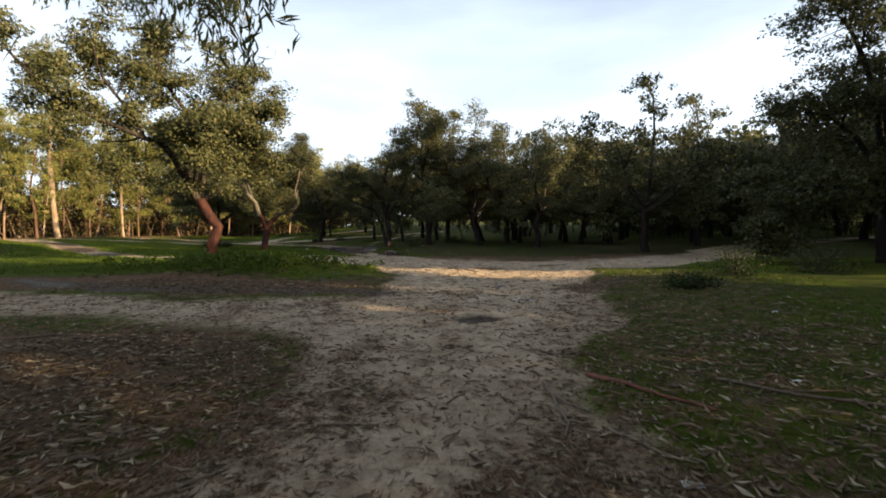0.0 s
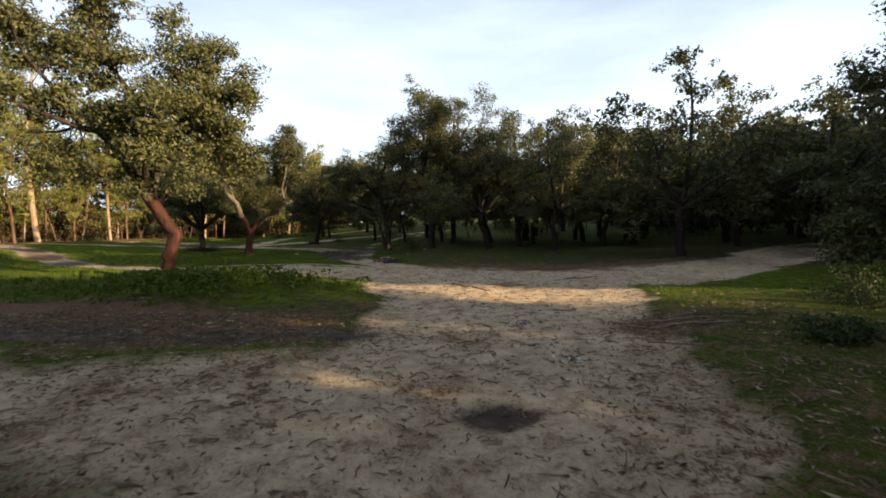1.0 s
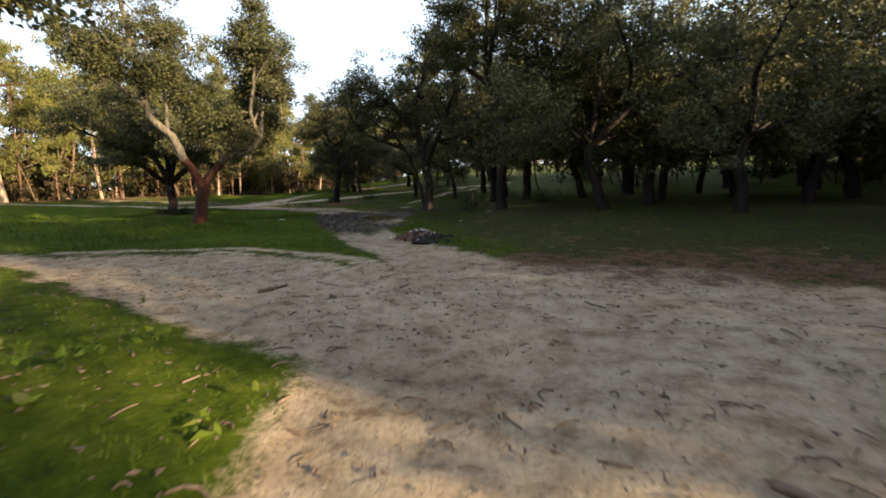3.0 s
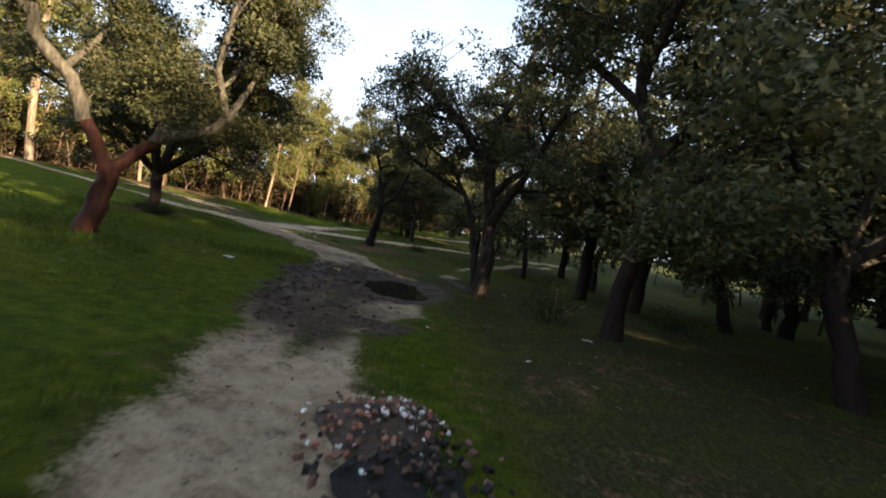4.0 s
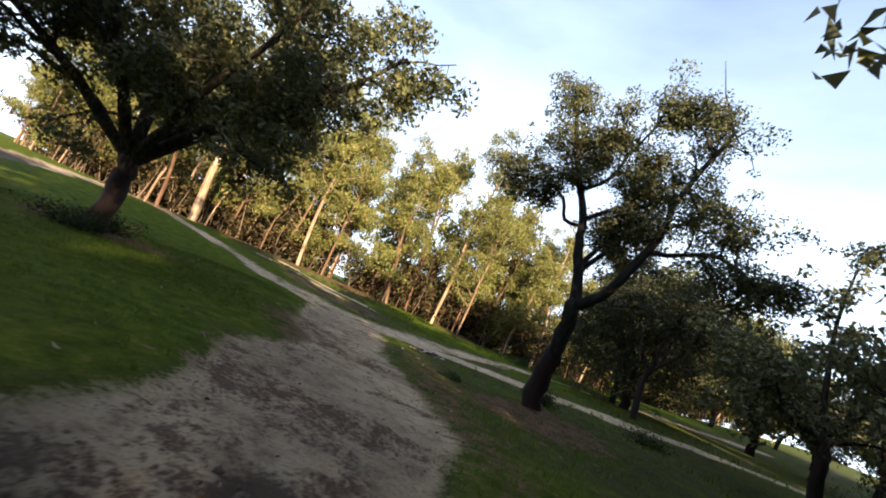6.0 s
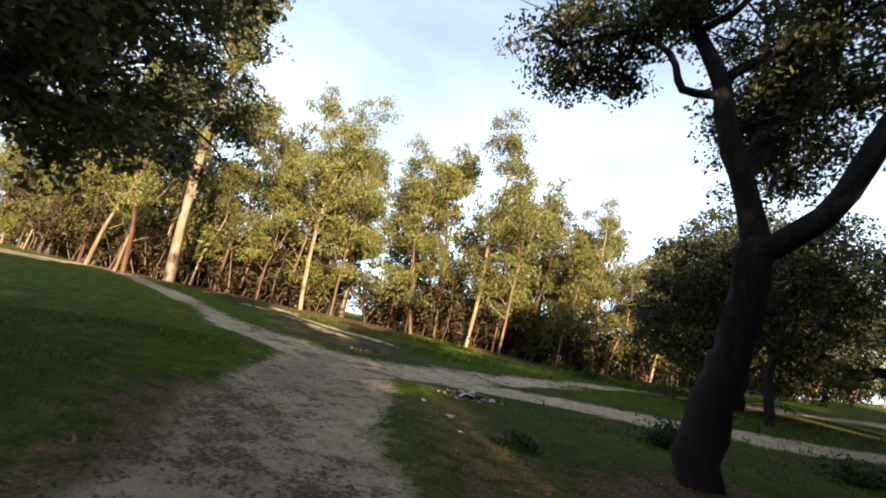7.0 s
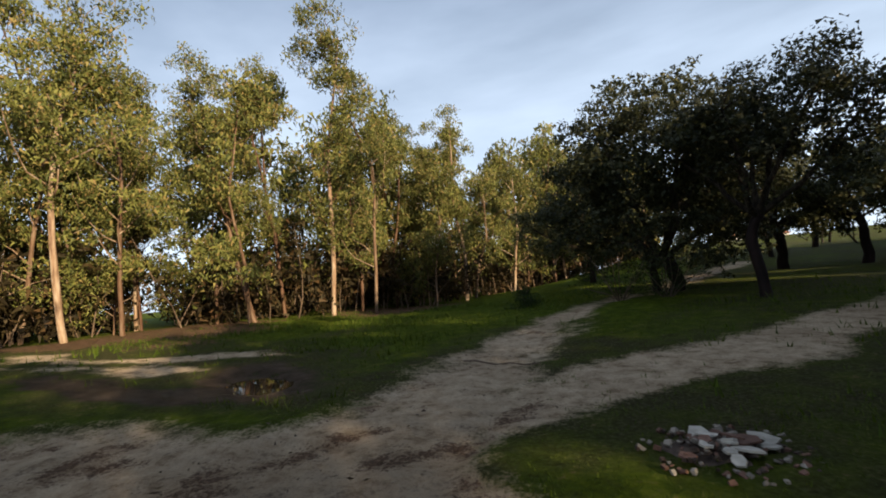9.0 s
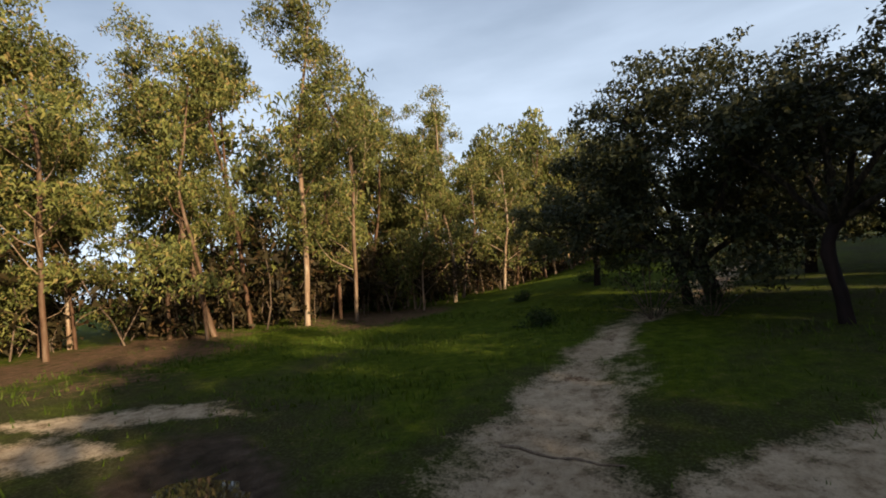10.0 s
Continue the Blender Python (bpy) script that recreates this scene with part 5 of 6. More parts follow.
# eucalyptus behind the start, whose boughs hang into view, and unseen neighbours added to shade the clearing
x, y = -4.2, -3.4
w = Wood(130)
w.limb([(0, 0, -0.2), (0.1, 0.2, 2.2), (0.3, 0.5, 4.6), (0.2, 0.6, 8), (0, 0.4, 12)], 0.32, 0.06, 16, 2.2, 1, 10, start=0.45)
w.limb([(0.2, 0.4, 3.8), (1.4, 2.6, 4.4), (2.5, 5.0, 4.3), (3.1, 6.4, 3.8), (3.5, 7.0, 3.4)], 0.11, 0.02, 7, 0.7, 0, 8, lift=-0.16, start=0.6)
w.limb([(0.2, 0.4, 4.2), (0.9, 2.8, 4.6), (2.4, 5.4, 4.5), (4.0, 7.2, 3.9)], 0.09, 0.02, 7, 0.7, 0, 8, lift=-0.16, start=0.55)
w.limb([(0.2, 0.5, 5.0), (0.0, 4.0, 6.4), (-0.1, 8.0, 6.8), (0.4, 11.0, 6.4), (1.2, 12.0, 6.0)], 0.12, 0.03, 8, 0.8, 0, 8, lift=-0.14, start=0.55)
for c, r, n in (((-0.2, 10.9, 5.9), (0.9, 0.8, 0.7), 22), ((1.0, 11.4, 5.9), (0.7, 0.6, 0.6), 15), ((-1.4, 10.4, 5.9), (0.8, 0.7, 0.5), 15), ((-2.7, 9.9, 6.0), (0.8, 0.7, 0.5), 14)):
    w.lobe(c, r, n, 0.008)
stand_tree("eucalyptus", w, (x, y, zg(x, y)), 40, 0.17, 0.22, "eucalyptus with long drooping green leaves over the litter", EUC_BARK, leaf_mat=EUC_LEAF, aspect=0.16, droop=0.9, category="eucalyptus")
# out-of-view trees, set along the sun's rays to block it from the ground
for x, y, k, s in ((9.0, -4.5, 7, 1.0), (10.5, -1.0, 7, 1.0), (11.2, 2.6, 7, 0.95), (13.5, -6.5, 2, 1.0), (14.5, -2.5, 2, 1.0), (15.6, 1.4, 7, 1.0), (18.0, -6.0, 5, 1.0), (19.0, -1.6, 2, 1.0), (20.5, -8.5, 5, 1.0), (5.6, -6.2, 7, 1.0), (1.5, -11, 2, 1.0), (-1.6, -7.0, 7, 1.0), (13.2, 4.2, 7, 1.0), (17.2, 3.2, 7, 1.05), (21.2, 1.8, 2, 1.0), (23.0, 6.4, 7, 1.0), (27.0, 4.6, 7, 1.0),
                    (18.6, 15.2, 6, 0.95), (19.4, 10.4, 4, 0.95), (23.0, 13.2, 4, 1.0), (26.2, 10.2, 6, 1.05), (21.0, 15.8, 6, 1.0), (24.0, 7.6, 6, 0.95), (27.5, 15.0, 4, 1.0), (17.6, 8.4, 6, 1.0), (22.0, 6.8, 6, 1.0), (20.2, 8.6, 4, 0.9)):
    copy_thing(euc_kinds[k], pose(x, y, zg(x, y) - 0.05, 0, 0, x * 37) @ Matrix.Diagonal((s * 1.1, s * 1.1, s, 1)))
# denser unseen ones, added where sun still leaked through
for x, y, k in ((11.6, -0.4, 1), (13.6, -1.7, 2), (9.6, 0.5, 2), (9.0, -2.6, 0), (12.4, 0.6, 1), (12.0, -4.4, 2), (15.2, -0.6, 0), (17.2, -3.8, 1), (14.0, 2.4, 2), (18.6, 0.8, 0), (7.4, -5.2, 2), (20.8, -5.2, 2), (16.0, 9.6, 0), (15.0, 11.0, 2)):
    copy_thing(far_kinds[k], pose(x, y, zg(x, y) - 0.05, 0, 0, x * 51))
# more unseen trees behind the start, added to hold back low sky light
for _ in range(60):
    x, y = rng.uniform(-30, 45), rng.uniform(-42, -6)
    if all(math.hypot(x - a, y - b) > 4.2 for a, b in placed) and near_line(x, y, START_TRACK) > 2.5 and 0.42 * x + 0.906 * y < -6:
        placed.append((x, y))
        s = rng.uniform(0.85, 1.2)
        copy_thing(rng.choice(far_kinds), pose(x, y, zg(x, y) - 0.05, 0, 0, rng.uniform(0, 360)) @ Matrix.Diagonal((s, s, s, 1)))


# ---- undergrowth ----
def shrub(seed, x, y, rad, tall, label="dark low evergreen shrub in the grass", leaf=0.055, n=46, mat=None):
    """A low bush of many stems from one foot."""
    w = Wood(seed)
    for k in range(11):
        az, el = k * 33 + w.rng.gauss(0, 10), w.rng.uniform(25, 80)
        d = Vector((math.cos(radians(az)) * math.cos(radians(el)) * rad, math.sin(radians(az)) * math.cos(radians(el)) * rad, math.sin(radians(el)) * tall))
        pts, _ = w.way((d.x * 0.1, d.y * 0.1, -0.05), d, d.length * 0.95, 0.12, 0.02, 4)
        w.tube(pts, np.linspace(0.018, 0.006, 5), 4)
        w.tips += pts[1:]
    root = new("shrub")
    root.location = (x, y, zg(x, y))
    child("stem", w.wood_mesh("stem", STICK), root)
    child("foliage", w.leaf_mesh("foliage", mat or SHRUB_LEAF, n, leaf, 0.30 * rad + 0.05, 0.5, small=True), root)
    return tagged(root, label, "shrub")


for k, (x, y, rad, tall) in enumerate(((7.7, 9.6, 0.8, 0.6), (5.6, 7.3, 0.4, 0.28), (10.8, 11.2, 1.0, 0.7), (-15.2, 32.0, 0.7, 0.35), (-16.7, 32.7, 0.7, 0.3), (-1.2, 29.4, 0.9, 0.8), (-15.2, 50.1, 1.2, 1.6), (-14.0, 49.9, 1.1, 1.3),
                                       (-11.6, 38.0, 0.2, 0.10), (-11.5, 41.4, 0.5, 0.34), (-17.9, 49.9, 0.55, 0.4), (-17.3, 60.0, 0.8, 0.5), (-19.6, 56.0, 0.5, 0.4), (-9.6, 43.4, 0.6, 0.3), (-5.6, 49.0, 1.6, 0.6), (1.5, 31.5, 0.9, 0.6), (-20.5, 20.5, 1.2, 0.6))):
    shrub(200 + k, x, y, rad, tall)

w = Wood(231)
for _ in range(800):
    x, y = w.rng.uniform(1, 70), w.rng.uniform(24, 72)
    if y < 48 or x < 20 or near_line(x, y, EAST_ROAD) < 1.0 or near_line(x, y, PATH_C) < 1.5:
        continue
    w.tips += [Vector((x + w.rng.gauss(0, 0.4), y + w.rng.gauss(0, 0.4), zg(x, y) + w.rng.uniform(0.0, 0.6))) for _ in range(3)]
tagged(new("undergrowth", w.leaf_mesh("undergrowth", SHRUB_LEAF, 16, 0.34, 0.45, 0.6, small=True)), "dark low undergrowth beneath the oaks", "undergrowth", kind="stuff")

# thin dark stems and low boughs deep in the oak wood
w = Wood(232)
for _ in range(560):
    x, y = w.rng.uniform(-3, 75), w.rng.uniform(30, 80)
    if (y < 46 and x + y < 62) or near_line(x, y, EAST_ROAD) < 1.5 or near_line(x, y, PATH_C) < 2.2 or w.rng.random() < 0.35:
        continue
    tall = w.rng.uniform(1.4, 4.6)
    pts, _ = w.way((x, y, zg(x, y) - 0.1), Vector((w.rng.gauss(0, 0.2), w.rng.gauss(0, 0.2), 1)), tall, 0.14, 0.02, 4)
    w.tube(pts, np.linspace(w.rng.uniform(0.03, 0.10), 0.02, 5), 4)
    w.tips += pts[2:] + [pts[4] + Vector((w.rng.gauss(0, 0.6), w.rng.gauss(0, 0.6), w.rng.gauss(0.3, 0.4))) for _ in range(2)]
thicket = new("oak_thicket")
child("stem", w.wood_mesh("stem", CORK), thicket)
child("foliage", w.leaf_mesh("foliage", OAK_LEAF, 12, 0.36, 0.6, 0.6, small=True), thicket)
tagged(thicket, "dark thicket of thin stems deep in the oak wood", "thicket", kind="stuff")

# brushwood under the eucalyptus: what nobody could count
w = Wood(230)
for (x0, y0), (x1, y1) in zip(FRONT, FRONT[1:]):
    for k in range(int(math.hypot(x1 - x0, y1 - y0) * 20)):
        u, o = w.rng.random(), w.rng.uniform(0.6, 19)
        seg = math.hypot(x1 - x0, y1 - y0)
        x, y = x0 + u * (x1 - x0) - (y1 - y0) / seg * o, y0 + u * (y1 - y0) + (x1 - x0) / seg * o
        z = zg(x, y)
        d = Vector((w.rng.gauss(0, 0.25), w.rng.gauss(0, 0.25), 1))
        pts, _ = w.way((x, y, z - 0.1), d, w.rng.uniform(0.8, 4.6), 0.16, 0.02, 4)
        w.tube(pts, np.linspace(w.rng.uniform(0.015, 0.05), 0.008, 5), 4)
        w.tips += pts[2:]
brush = new("brushwood")
child("stem", w.wood_mesh("stem", DARK_STICK), brush)
child("foliage", w.leaf_mesh("foliage", BRUSH_LEAF, 26, 0.32, 0.55, 0.45, 0.3, small=True), brush)
tagged(brush, "brown and green brushwood under the eucalyptus trees", "brushwood", kind="stuff")


# ---- grass, litter and twigs ----
def scatter(n, box, seed, accept):
    r = np.random.RandomState(seed)
    x, y = r.uniform(box[0], box[1], n), r.uniform(box[2], box[3], n)
    ok = r.uniform(0, 1, n) < accept(x, y)
    return x[ok], y[ok], r


def grassy(x, y):
    d = sand_edge(x, y)
    ix, iy = np.clip(np.searchsorted(gx, x), 0, nx - 1), np.clip(np.searchsorted(gy, y), 0, ny - 1)
    return smoothstep(-0.15, 0.4, d) * (1 - 0.92 * sand_mask[iy, ix]) * (1 - 0.85 * litter_mask[iy, ix]) * (1 - 0.9 * mud_mask[iy, ix]) * np.clip(1.15 - 1.4 * thin_shade_mask[iy, ix], 0.1, 1) * (0.45 + 0.4 * value_noise(x, y, 1.4, 21))


def blades(name, pieces, tall, label):
    """Short grass, three blades to a tuft."""
    vs = []
    for n, box, seed in pieces:
        x, y, r = scatter(n, box, seed, grassy)
        z = land(x, y)
        for _ in range(3):
            m = len(x)
            az, h, w, lean = r.uniform(0, 6.28, m), tall * r.uniform(0.5, 1.4, m) * (1 + 0.5 * value_noise(x, y, 0.9, 22)), tall * r.uniform(0.07, 0.16, m), r.uniform(0.2, 1.1, m)
            bx, by = x + r.normal(0, 0.025, m), y + r.normal(0, 0.025, m)
            c, s = np.cos(az), np.sin(az)
            vs.append(np.stack([np.stack([bx - c * w, by - s * w, z - 0.01], -1), np.stack([bx + c * w, by + s * w, z - 0.01], -1),
                                np.stack([bx - s * h * lean, by + c * h * lean, z + h], -1)], 1).reshape(-1, 3))
    v = np.concatenate(vs)
    return tagged(new(name, quick_mesh(name, v, np.arange(len(v)).reshape(-1, 3), GRASS)), label, "grass", kind="stuff")


blades("grass", ((42000, (-12, 0, 18, 31), 31), (42000, (-18, -6, 29, 42), 32), (24000, (-4, 6, 20, 30), 33), (22000, (2.5, 9, 0, 13), 34), (14000, (-10, 0, 9, 18), 35), (14000, (-24, -12, 40, 50), 36)), 0.045, "short bright green winter grass beside the track")


blades("meadow_grass", ((16000, (-26, -8, 12, 30), 37), (12000, (-30, -16, 40, 54), 38), (9000, (-14, 0, 40, 52), 39)), 0.10, "bright green grass of the open meadow")


def weedy(x, y):
    return np.exp(-(((x + 4.8) / 2.3) ** 2 + ((y - 12.9) / 1.5) ** 2)) * (0.6 + 0.4 * value_noise(x, y, 2.0, 41))


x, y, r = scatter(9000, (-9, -0.5, 10, 16.5), 42, weedy)
w = Wood(43)
w.tips = [Vector((a, b, zg(a, b) + c)) for a, b, c in zip(x, y, r.uniform(0.03, 0.34, len(x)))]
weeds = new("weeds", w.leaf_mesh("weeds", GRASS, 8, 0.10, 0.10, 0.5))
tagged(weeds, "lush broad-leaved green weeds on a low bank", "weeds", kind="stuff")


def lying(name, pieces, size, aspect, mat, label, category):
    """Fallen leaves, curled, lying every way."""
    vs = []
    for n, box, seed, accept in pieces:
        x, y, r = scatter(n, box, seed, accept)
        m = len(x)
        z = land(x, y) + 0.008
        az, ln = r.uniform(0, 6.28, m), size * r.uniform(0.5, 1.5, m)
        c, s = np.cos(az), np.sin(az)
        w, t1, t2 = ln * aspect * r.uniform(0.7, 1.3, m), r.uniform(0, 0.03, m), r.uniform(0, 0.02, m)
        bow = ln * r.normal(0, 0.12, m)
        vs.append(np.stack([np.stack([x - c * ln / 2, y - s * ln / 2, z + t1], -1), np.stack([x - s * (w / 2 + bow), y + c * (w / 2 + bow), z + t2], -1),
                            np.stack([x + c * ln / 2, y + s * ln / 2, z + t1 * 0.4], -1), np.stack([x + s * (w / 2 - bow), y - c * (w / 2 - bow), z], -1)], 1).reshape(-1, 3))
    v = np.concatenate(vs)
    return tagged(new(name, quick_mesh(name, v, np.arange(len(v)).reshape(-1, 4), mat)), label, category, kind="stuff")


def zone_at(mask, x, y):
    return mask[np.clip(np.searchsorted(gy, y), 0, ny - 1), np.clip(np.searchsorted(gx, x), 0, nx - 1)]


lying("leaf_litter", ((38000, (-7, 6.5, -0.6, 10), 51, lambda x, y: 0.10 + 0.85 * zone_at(litter_mask, x, y)), (26000, (-3.5, 6, -0.6, 4.5), 52, lambda x, y: 0.12 + 0.8 * zone_at(litter_mask, x, y)),
                      (12000, (-18, 8, 8, 46), 53, lambda x, y: 0.05 + 0.6 * zone_at(litter_mask, x, y))), 0.08, 0.16, DEAD_LEAF, "fallen dry eucalyptus leaves over dark soil", "leaf litter")
lying("wood_chips", ((15000, (-6, 8, -0.6, 19), 54, lambda x, y: np.full(x.shape, 0.6)), (8000, (-18, 2, 17, 44), 55, lambda x, y: np.full(x.shape, 0.5) * (sand_edge(x, y) < 0.3))), 0.05, 0.25, STICK, "small dark bark chips on sand", "wood chips")


def curls(name, pieces, size, mat, label, category):
    """Thin bent twigs and curled bark, each of three short bars."""
    vs = []
    for n, box, seed, accept in pieces:
        x, y, r = scatter(n, box, seed, accept)
        m = len(x)
        az, ln, bend = r.uniform(0, 6.28, m), size * r.uniform(0.4, 1.6, m) ** 1.5, r.normal(0, 0.5, m)
        w = r.uniform(0.004, 0.010, m)
        px, py = x, y
        ring = []
        for k in range(4):
            d = az + bend * k
            pz = land(px, py)
            hop = 0.012 * (k in (1, 2)) + 0.004
            sx, sy = -np.sin(d) * w * (1.1 - 0.25 * k), np.cos(d) * w * (1.1 - 0.25 * k)
            ring.append([np.stack([px + sx, py + sy, pz + hop], -1), np.stack([px, py, pz + hop + w * 1.6], -1), np.stack([px - sx, py - sy, pz + hop], -1)])
            px, py = px + np.cos(d) * ln / 3, py + np.sin(d) * ln / 3
        for k in range(3):
            for i in (0, 1):
                vs.append(np.stack([ring[k][i], ring[k][i + 1], ring[k + 1][i + 1], ring[k + 1][i]], 1).reshape(-1, 3))
    v = np.concatenate(vs)
    return tagged(new(name, quick_mesh(name, v, np.arange(len(v)).reshape(-1, 4), mat)), label, category, kind="stuff")


curls("twig_litter", ((2300, (-6, 7, -0.6, 9), 57, lambda x, y: np.full(x.shape, 0.7)), (1300, (-4, 9, 8, 15), 58, lambda x, y: np.where(sand_edge(x, y) < 0.3, 0.75, 0.2)), (260, (-4, 9, 15, 19), 60, lambda x, y: np.where(sand_edge(x, y) < 0.3, 0.75, 0.2)), (700, (-12, 2, 17, 38), 59, lambda x, y: np.where(sand_edge(x, y) < 0.2, 0.6, 0.15))),
      0.105, DARK_STICK, "scattered thin dark twigs and curled bark", "twigs")


# clods thrown up beside the muddy rut
def clods(n, box, seed):
    x, y, r = scatter(n, box, seed, lambda x, y: np.clip(1.6 * zone_at(mud_mask, x, y) - 0.6, 0, 1) * (in_puddle(x, y) > 1.25))
    m = len(x)
    size = 0.012 + 0.05 * r.uniform(0, 1, m) ** 3
    z = land(x, y) + size * 0.15
    axes = np.array([(1, 0, 0), (0, 1, 0), (-1, 0, 0), (0, -1, 0), (0, 0, 0.7), (0, 0, -0.6)])
    v = axes[None] * (1 + r.uniform(-0.35, 0.35, (m, 6, 1))) * size[:, None, None] + r.normal(0, 0.12, (m, 6, 3)) * size[:, None, None]
    v += np.stack([x, y, z], -1)[:, None]
    f = np.array([(0, 1, 4), (1, 2, 4), (2, 3, 4), (3, 0, 4), (1, 0, 5), (2, 1, 5), (3, 2, 5), (0, 3, 5)])
    return tagged(new("mud_clods", quick_mesh("mud_clods", v.reshape(-1, 3), (np.arange(m)[:, None, None] * 6 + f[None]).reshape(-1, 3), SOIL, True)), "dark clods of churned mud along the rut", "mud clods", kind="stuff")


clods(5000, (-8.5, -2.5, 24, 32.5), 63)


def stick(seed, x0, y0, x1, y1, r, mat=STICK, label="dry fallen stick on the ground", fork=False):
    """A fallen stick, a little bent, thinning to its end."""
    w = Wood(seed)
    n = 6
    pts = [Vector((x0 + (x1 - x0) * k / n + w.rng.gauss(0, r * 0.9), y0 + (y1 - y0) * k / n + w.rng.gauss(0, r * 0.9), 0)) for k in range(n + 1)]
    for p in pts:
        p.z = zg(p.x, p.y) + r * 0.8
    w.tube(pts, np.linspace(r, r * 0.45, n + 1), 6)
    if fork:
        a = pts[2]
        d = (pts[4] - pts[2]).normalized()
        side = Vector((-d.y, d.x, 0)) * 0.35
        w.tube([a, a + (d + side) * 0.16 + Vector((0, 0, r)), a + (d + side * 1.6) * 0.34 + Vector((0, 0, r))], [r * 0.6, r * 0.5, r * 0.3], 5)
    base = pts[0].copy()
    w.tubes = [(p - np.array(base), a, b, c) for p, a, b, c in w.tubes]
    ob = new("stick", w.wood_mesh("stick", mat))
    ob.location = base
    return tagged(ob, label, "stick")


for k, (x0, y0, x1, y1, r, mat, label, fork) in enumerate((
        (0.6, 2.25, 1.05, 2.32, 0.012, STICK, "thin pale stick on the leaf litter", False),
        (2.35, 3.15, 2.30, 2.15, 0.020, STICK, "forked brown stick on the sand", True),
        (2.70, 3.30, 3.35, 2.45, 0.022, RED_STICK, "reddish strip of bark lying on the litter", False),
        (3.65, 3.05, 4.60, 2.15, 0.016, STICK, "long grey forked branch on the grass", True),
        (2.45, 4.15, 3.05, 3.80, 0.014, STICK, "thin brown stick on the sand", False),
        (2.55, 2.25, 2.85, 1.75, 0.014, STICK, "dark brown stick among leaf litter", False),
        (-3.7, 4.6, -3.0, 4.75, 0.014, STICK, "pale stick on the leaf litter", False),
        (-2.1, 3.1, -2.7, 4.3, 0.012, STICK, "thin pale stick on the leaf litter", False),
        (-0.55, 1.7, -0.30, 1.85, 0.014, STICK, "short pale stick on the leaf litter", False),
        (0.0, 1.35, 0.35, 1.75, 0.012, STICK, "short dark stick on the leaf litter", False),
        (1.3, 14.3, 1.75, 13.6, 0.022, STICK, "dark stick lying on the sand", False),
        (1.8, 13.5, 2.25, 13.0, 0.020, STICK, "dark stick lying on the sand", False),
        (3.2, 10.45, 3.6, 10.35, 0.016, STICK, "dark stick lying on the sand", False),
        (2.2, 14.0, 3.2, 13.9, 0.018, STICK, "dark stick lying on the sand", False),
        (4.4, 15.2, 5.4, 15.5, 0.022, STICK, "dark stick lying on the sand", False),
        (-2.72, 17.35, -2.52, 17.75, 0.026, STICK, "thick brown stick on pale sand", False),
        (-1.85, 17.32, -1.68, 17.2, 0.020, STICK, "short brown stick on pale sand", False),
        (1.02, 17.25, 1.15, 17.02, 0.012, STICK, "thin brown stick on pale sand", False),
        (-17.2, 43.0, -15.9, 42.6, 0.018, STICK, "pale bowed branch beside the path", False),
        (-5.9, 41.9, -5.0, 41.0, 0.03, STICK, "grey fallen branch on the grass", False))):
    stick(300 + k, x0, y0, x1, y1, r, mat, label, fork)


# ---- rubble heaps and scraps ----
def lump(rs, size, flat):
    """One broken piece: a cube with its corners knocked about and bevelled."""
    b = bmesh.new()
    bmesh.ops.create_cube(b, size=1)
    for v in b.verts:
        v.co = Vector((v.co.x * size * (1 + rs.uniform(-0.3, 0.3)), v.co.y * size * (0.75 + rs.uniform(-0.25, 0.25)), v.co.z * size * flat * (1 + rs.uniform(-0.3, 0.3))))
    bmesh.ops.bevel(b, geom=b.edges[:], offset=size * 0.06, segments=1, affect="EDGES")
    return b


def rubble_heap(name, x, y, rad, tall, seed, mats, sizes, count, label):
    rs = random.Random(seed)
    root = new(name)
    root.location = (x, y, zg(x, y))
    b2 = bmesh.new()
    prev = None
    for k in range(6):
        u = k / 5
        loop = [b2.verts.new((rad * (1 - u) * math.cos(a) * (1 + 0.2 * math.sin(3 * a + seed) + rs.uniform(-0.12, 0.12)), rad * (1 - u) * math.sin(a) * (1 + rs.uniform(-0.15, 0.15)), tall * (1 - (1 - u) ** 2) * rs.uniform(0.55, 1.25) - 0.03)) for a in np.linspace(0, 6.283, 18, endpoint=False)] if k < 5 else None
        if prev and loop:
            for i in range(18):
                b2.faces.new((prev[i], prev[(i + 1) % 18], loop[(i + 1) % 18], loop[i]))
        if loop:
            prev = loop
    b2.faces.new(prev)
    part("mound", b2, ASH if name == "ash_heap" else SOIL, root, "dark soil mound")
    shapes = []
    for k in range(8):
        me = bpy.data.meshes.new("fragment")
        bb = lump(rs, 1.0, rs.uniform(0.3, 0.7))
        bb.to_mesh(me)
        bb.free()
        shapes.append(me)
    pool = {}
    for k in range(count):
        u, a = rs.random() ** 0.85 * 1.4, rs.uniform(0, 6.283)
        mat = rs.choice(mats)
        i = rs.randrange(8)
        if (i, mat.name) not in pool:
            me = shapes[i].copy()
            me.materials.append(mat)
            pool[(i, mat.name)] = me
        ob = new("fragment", pool[(i, mat.name)])
        ob.parent = root
        sz = rs.uniform(*sizes)
        zz = tall * max(0, 1 - u * u) + sz * 0.12
        ob.matrix_local = pose(rad * u * math.cos(a), rad * u * math.sin(a), zz, rs.gauss(0, 25), rs.gauss(0, 25), rs.uniform(0, 360)) @ Matrix.Diagonal((sz, sz, sz, 1))
    return tagged(root, label, "rubble heap")


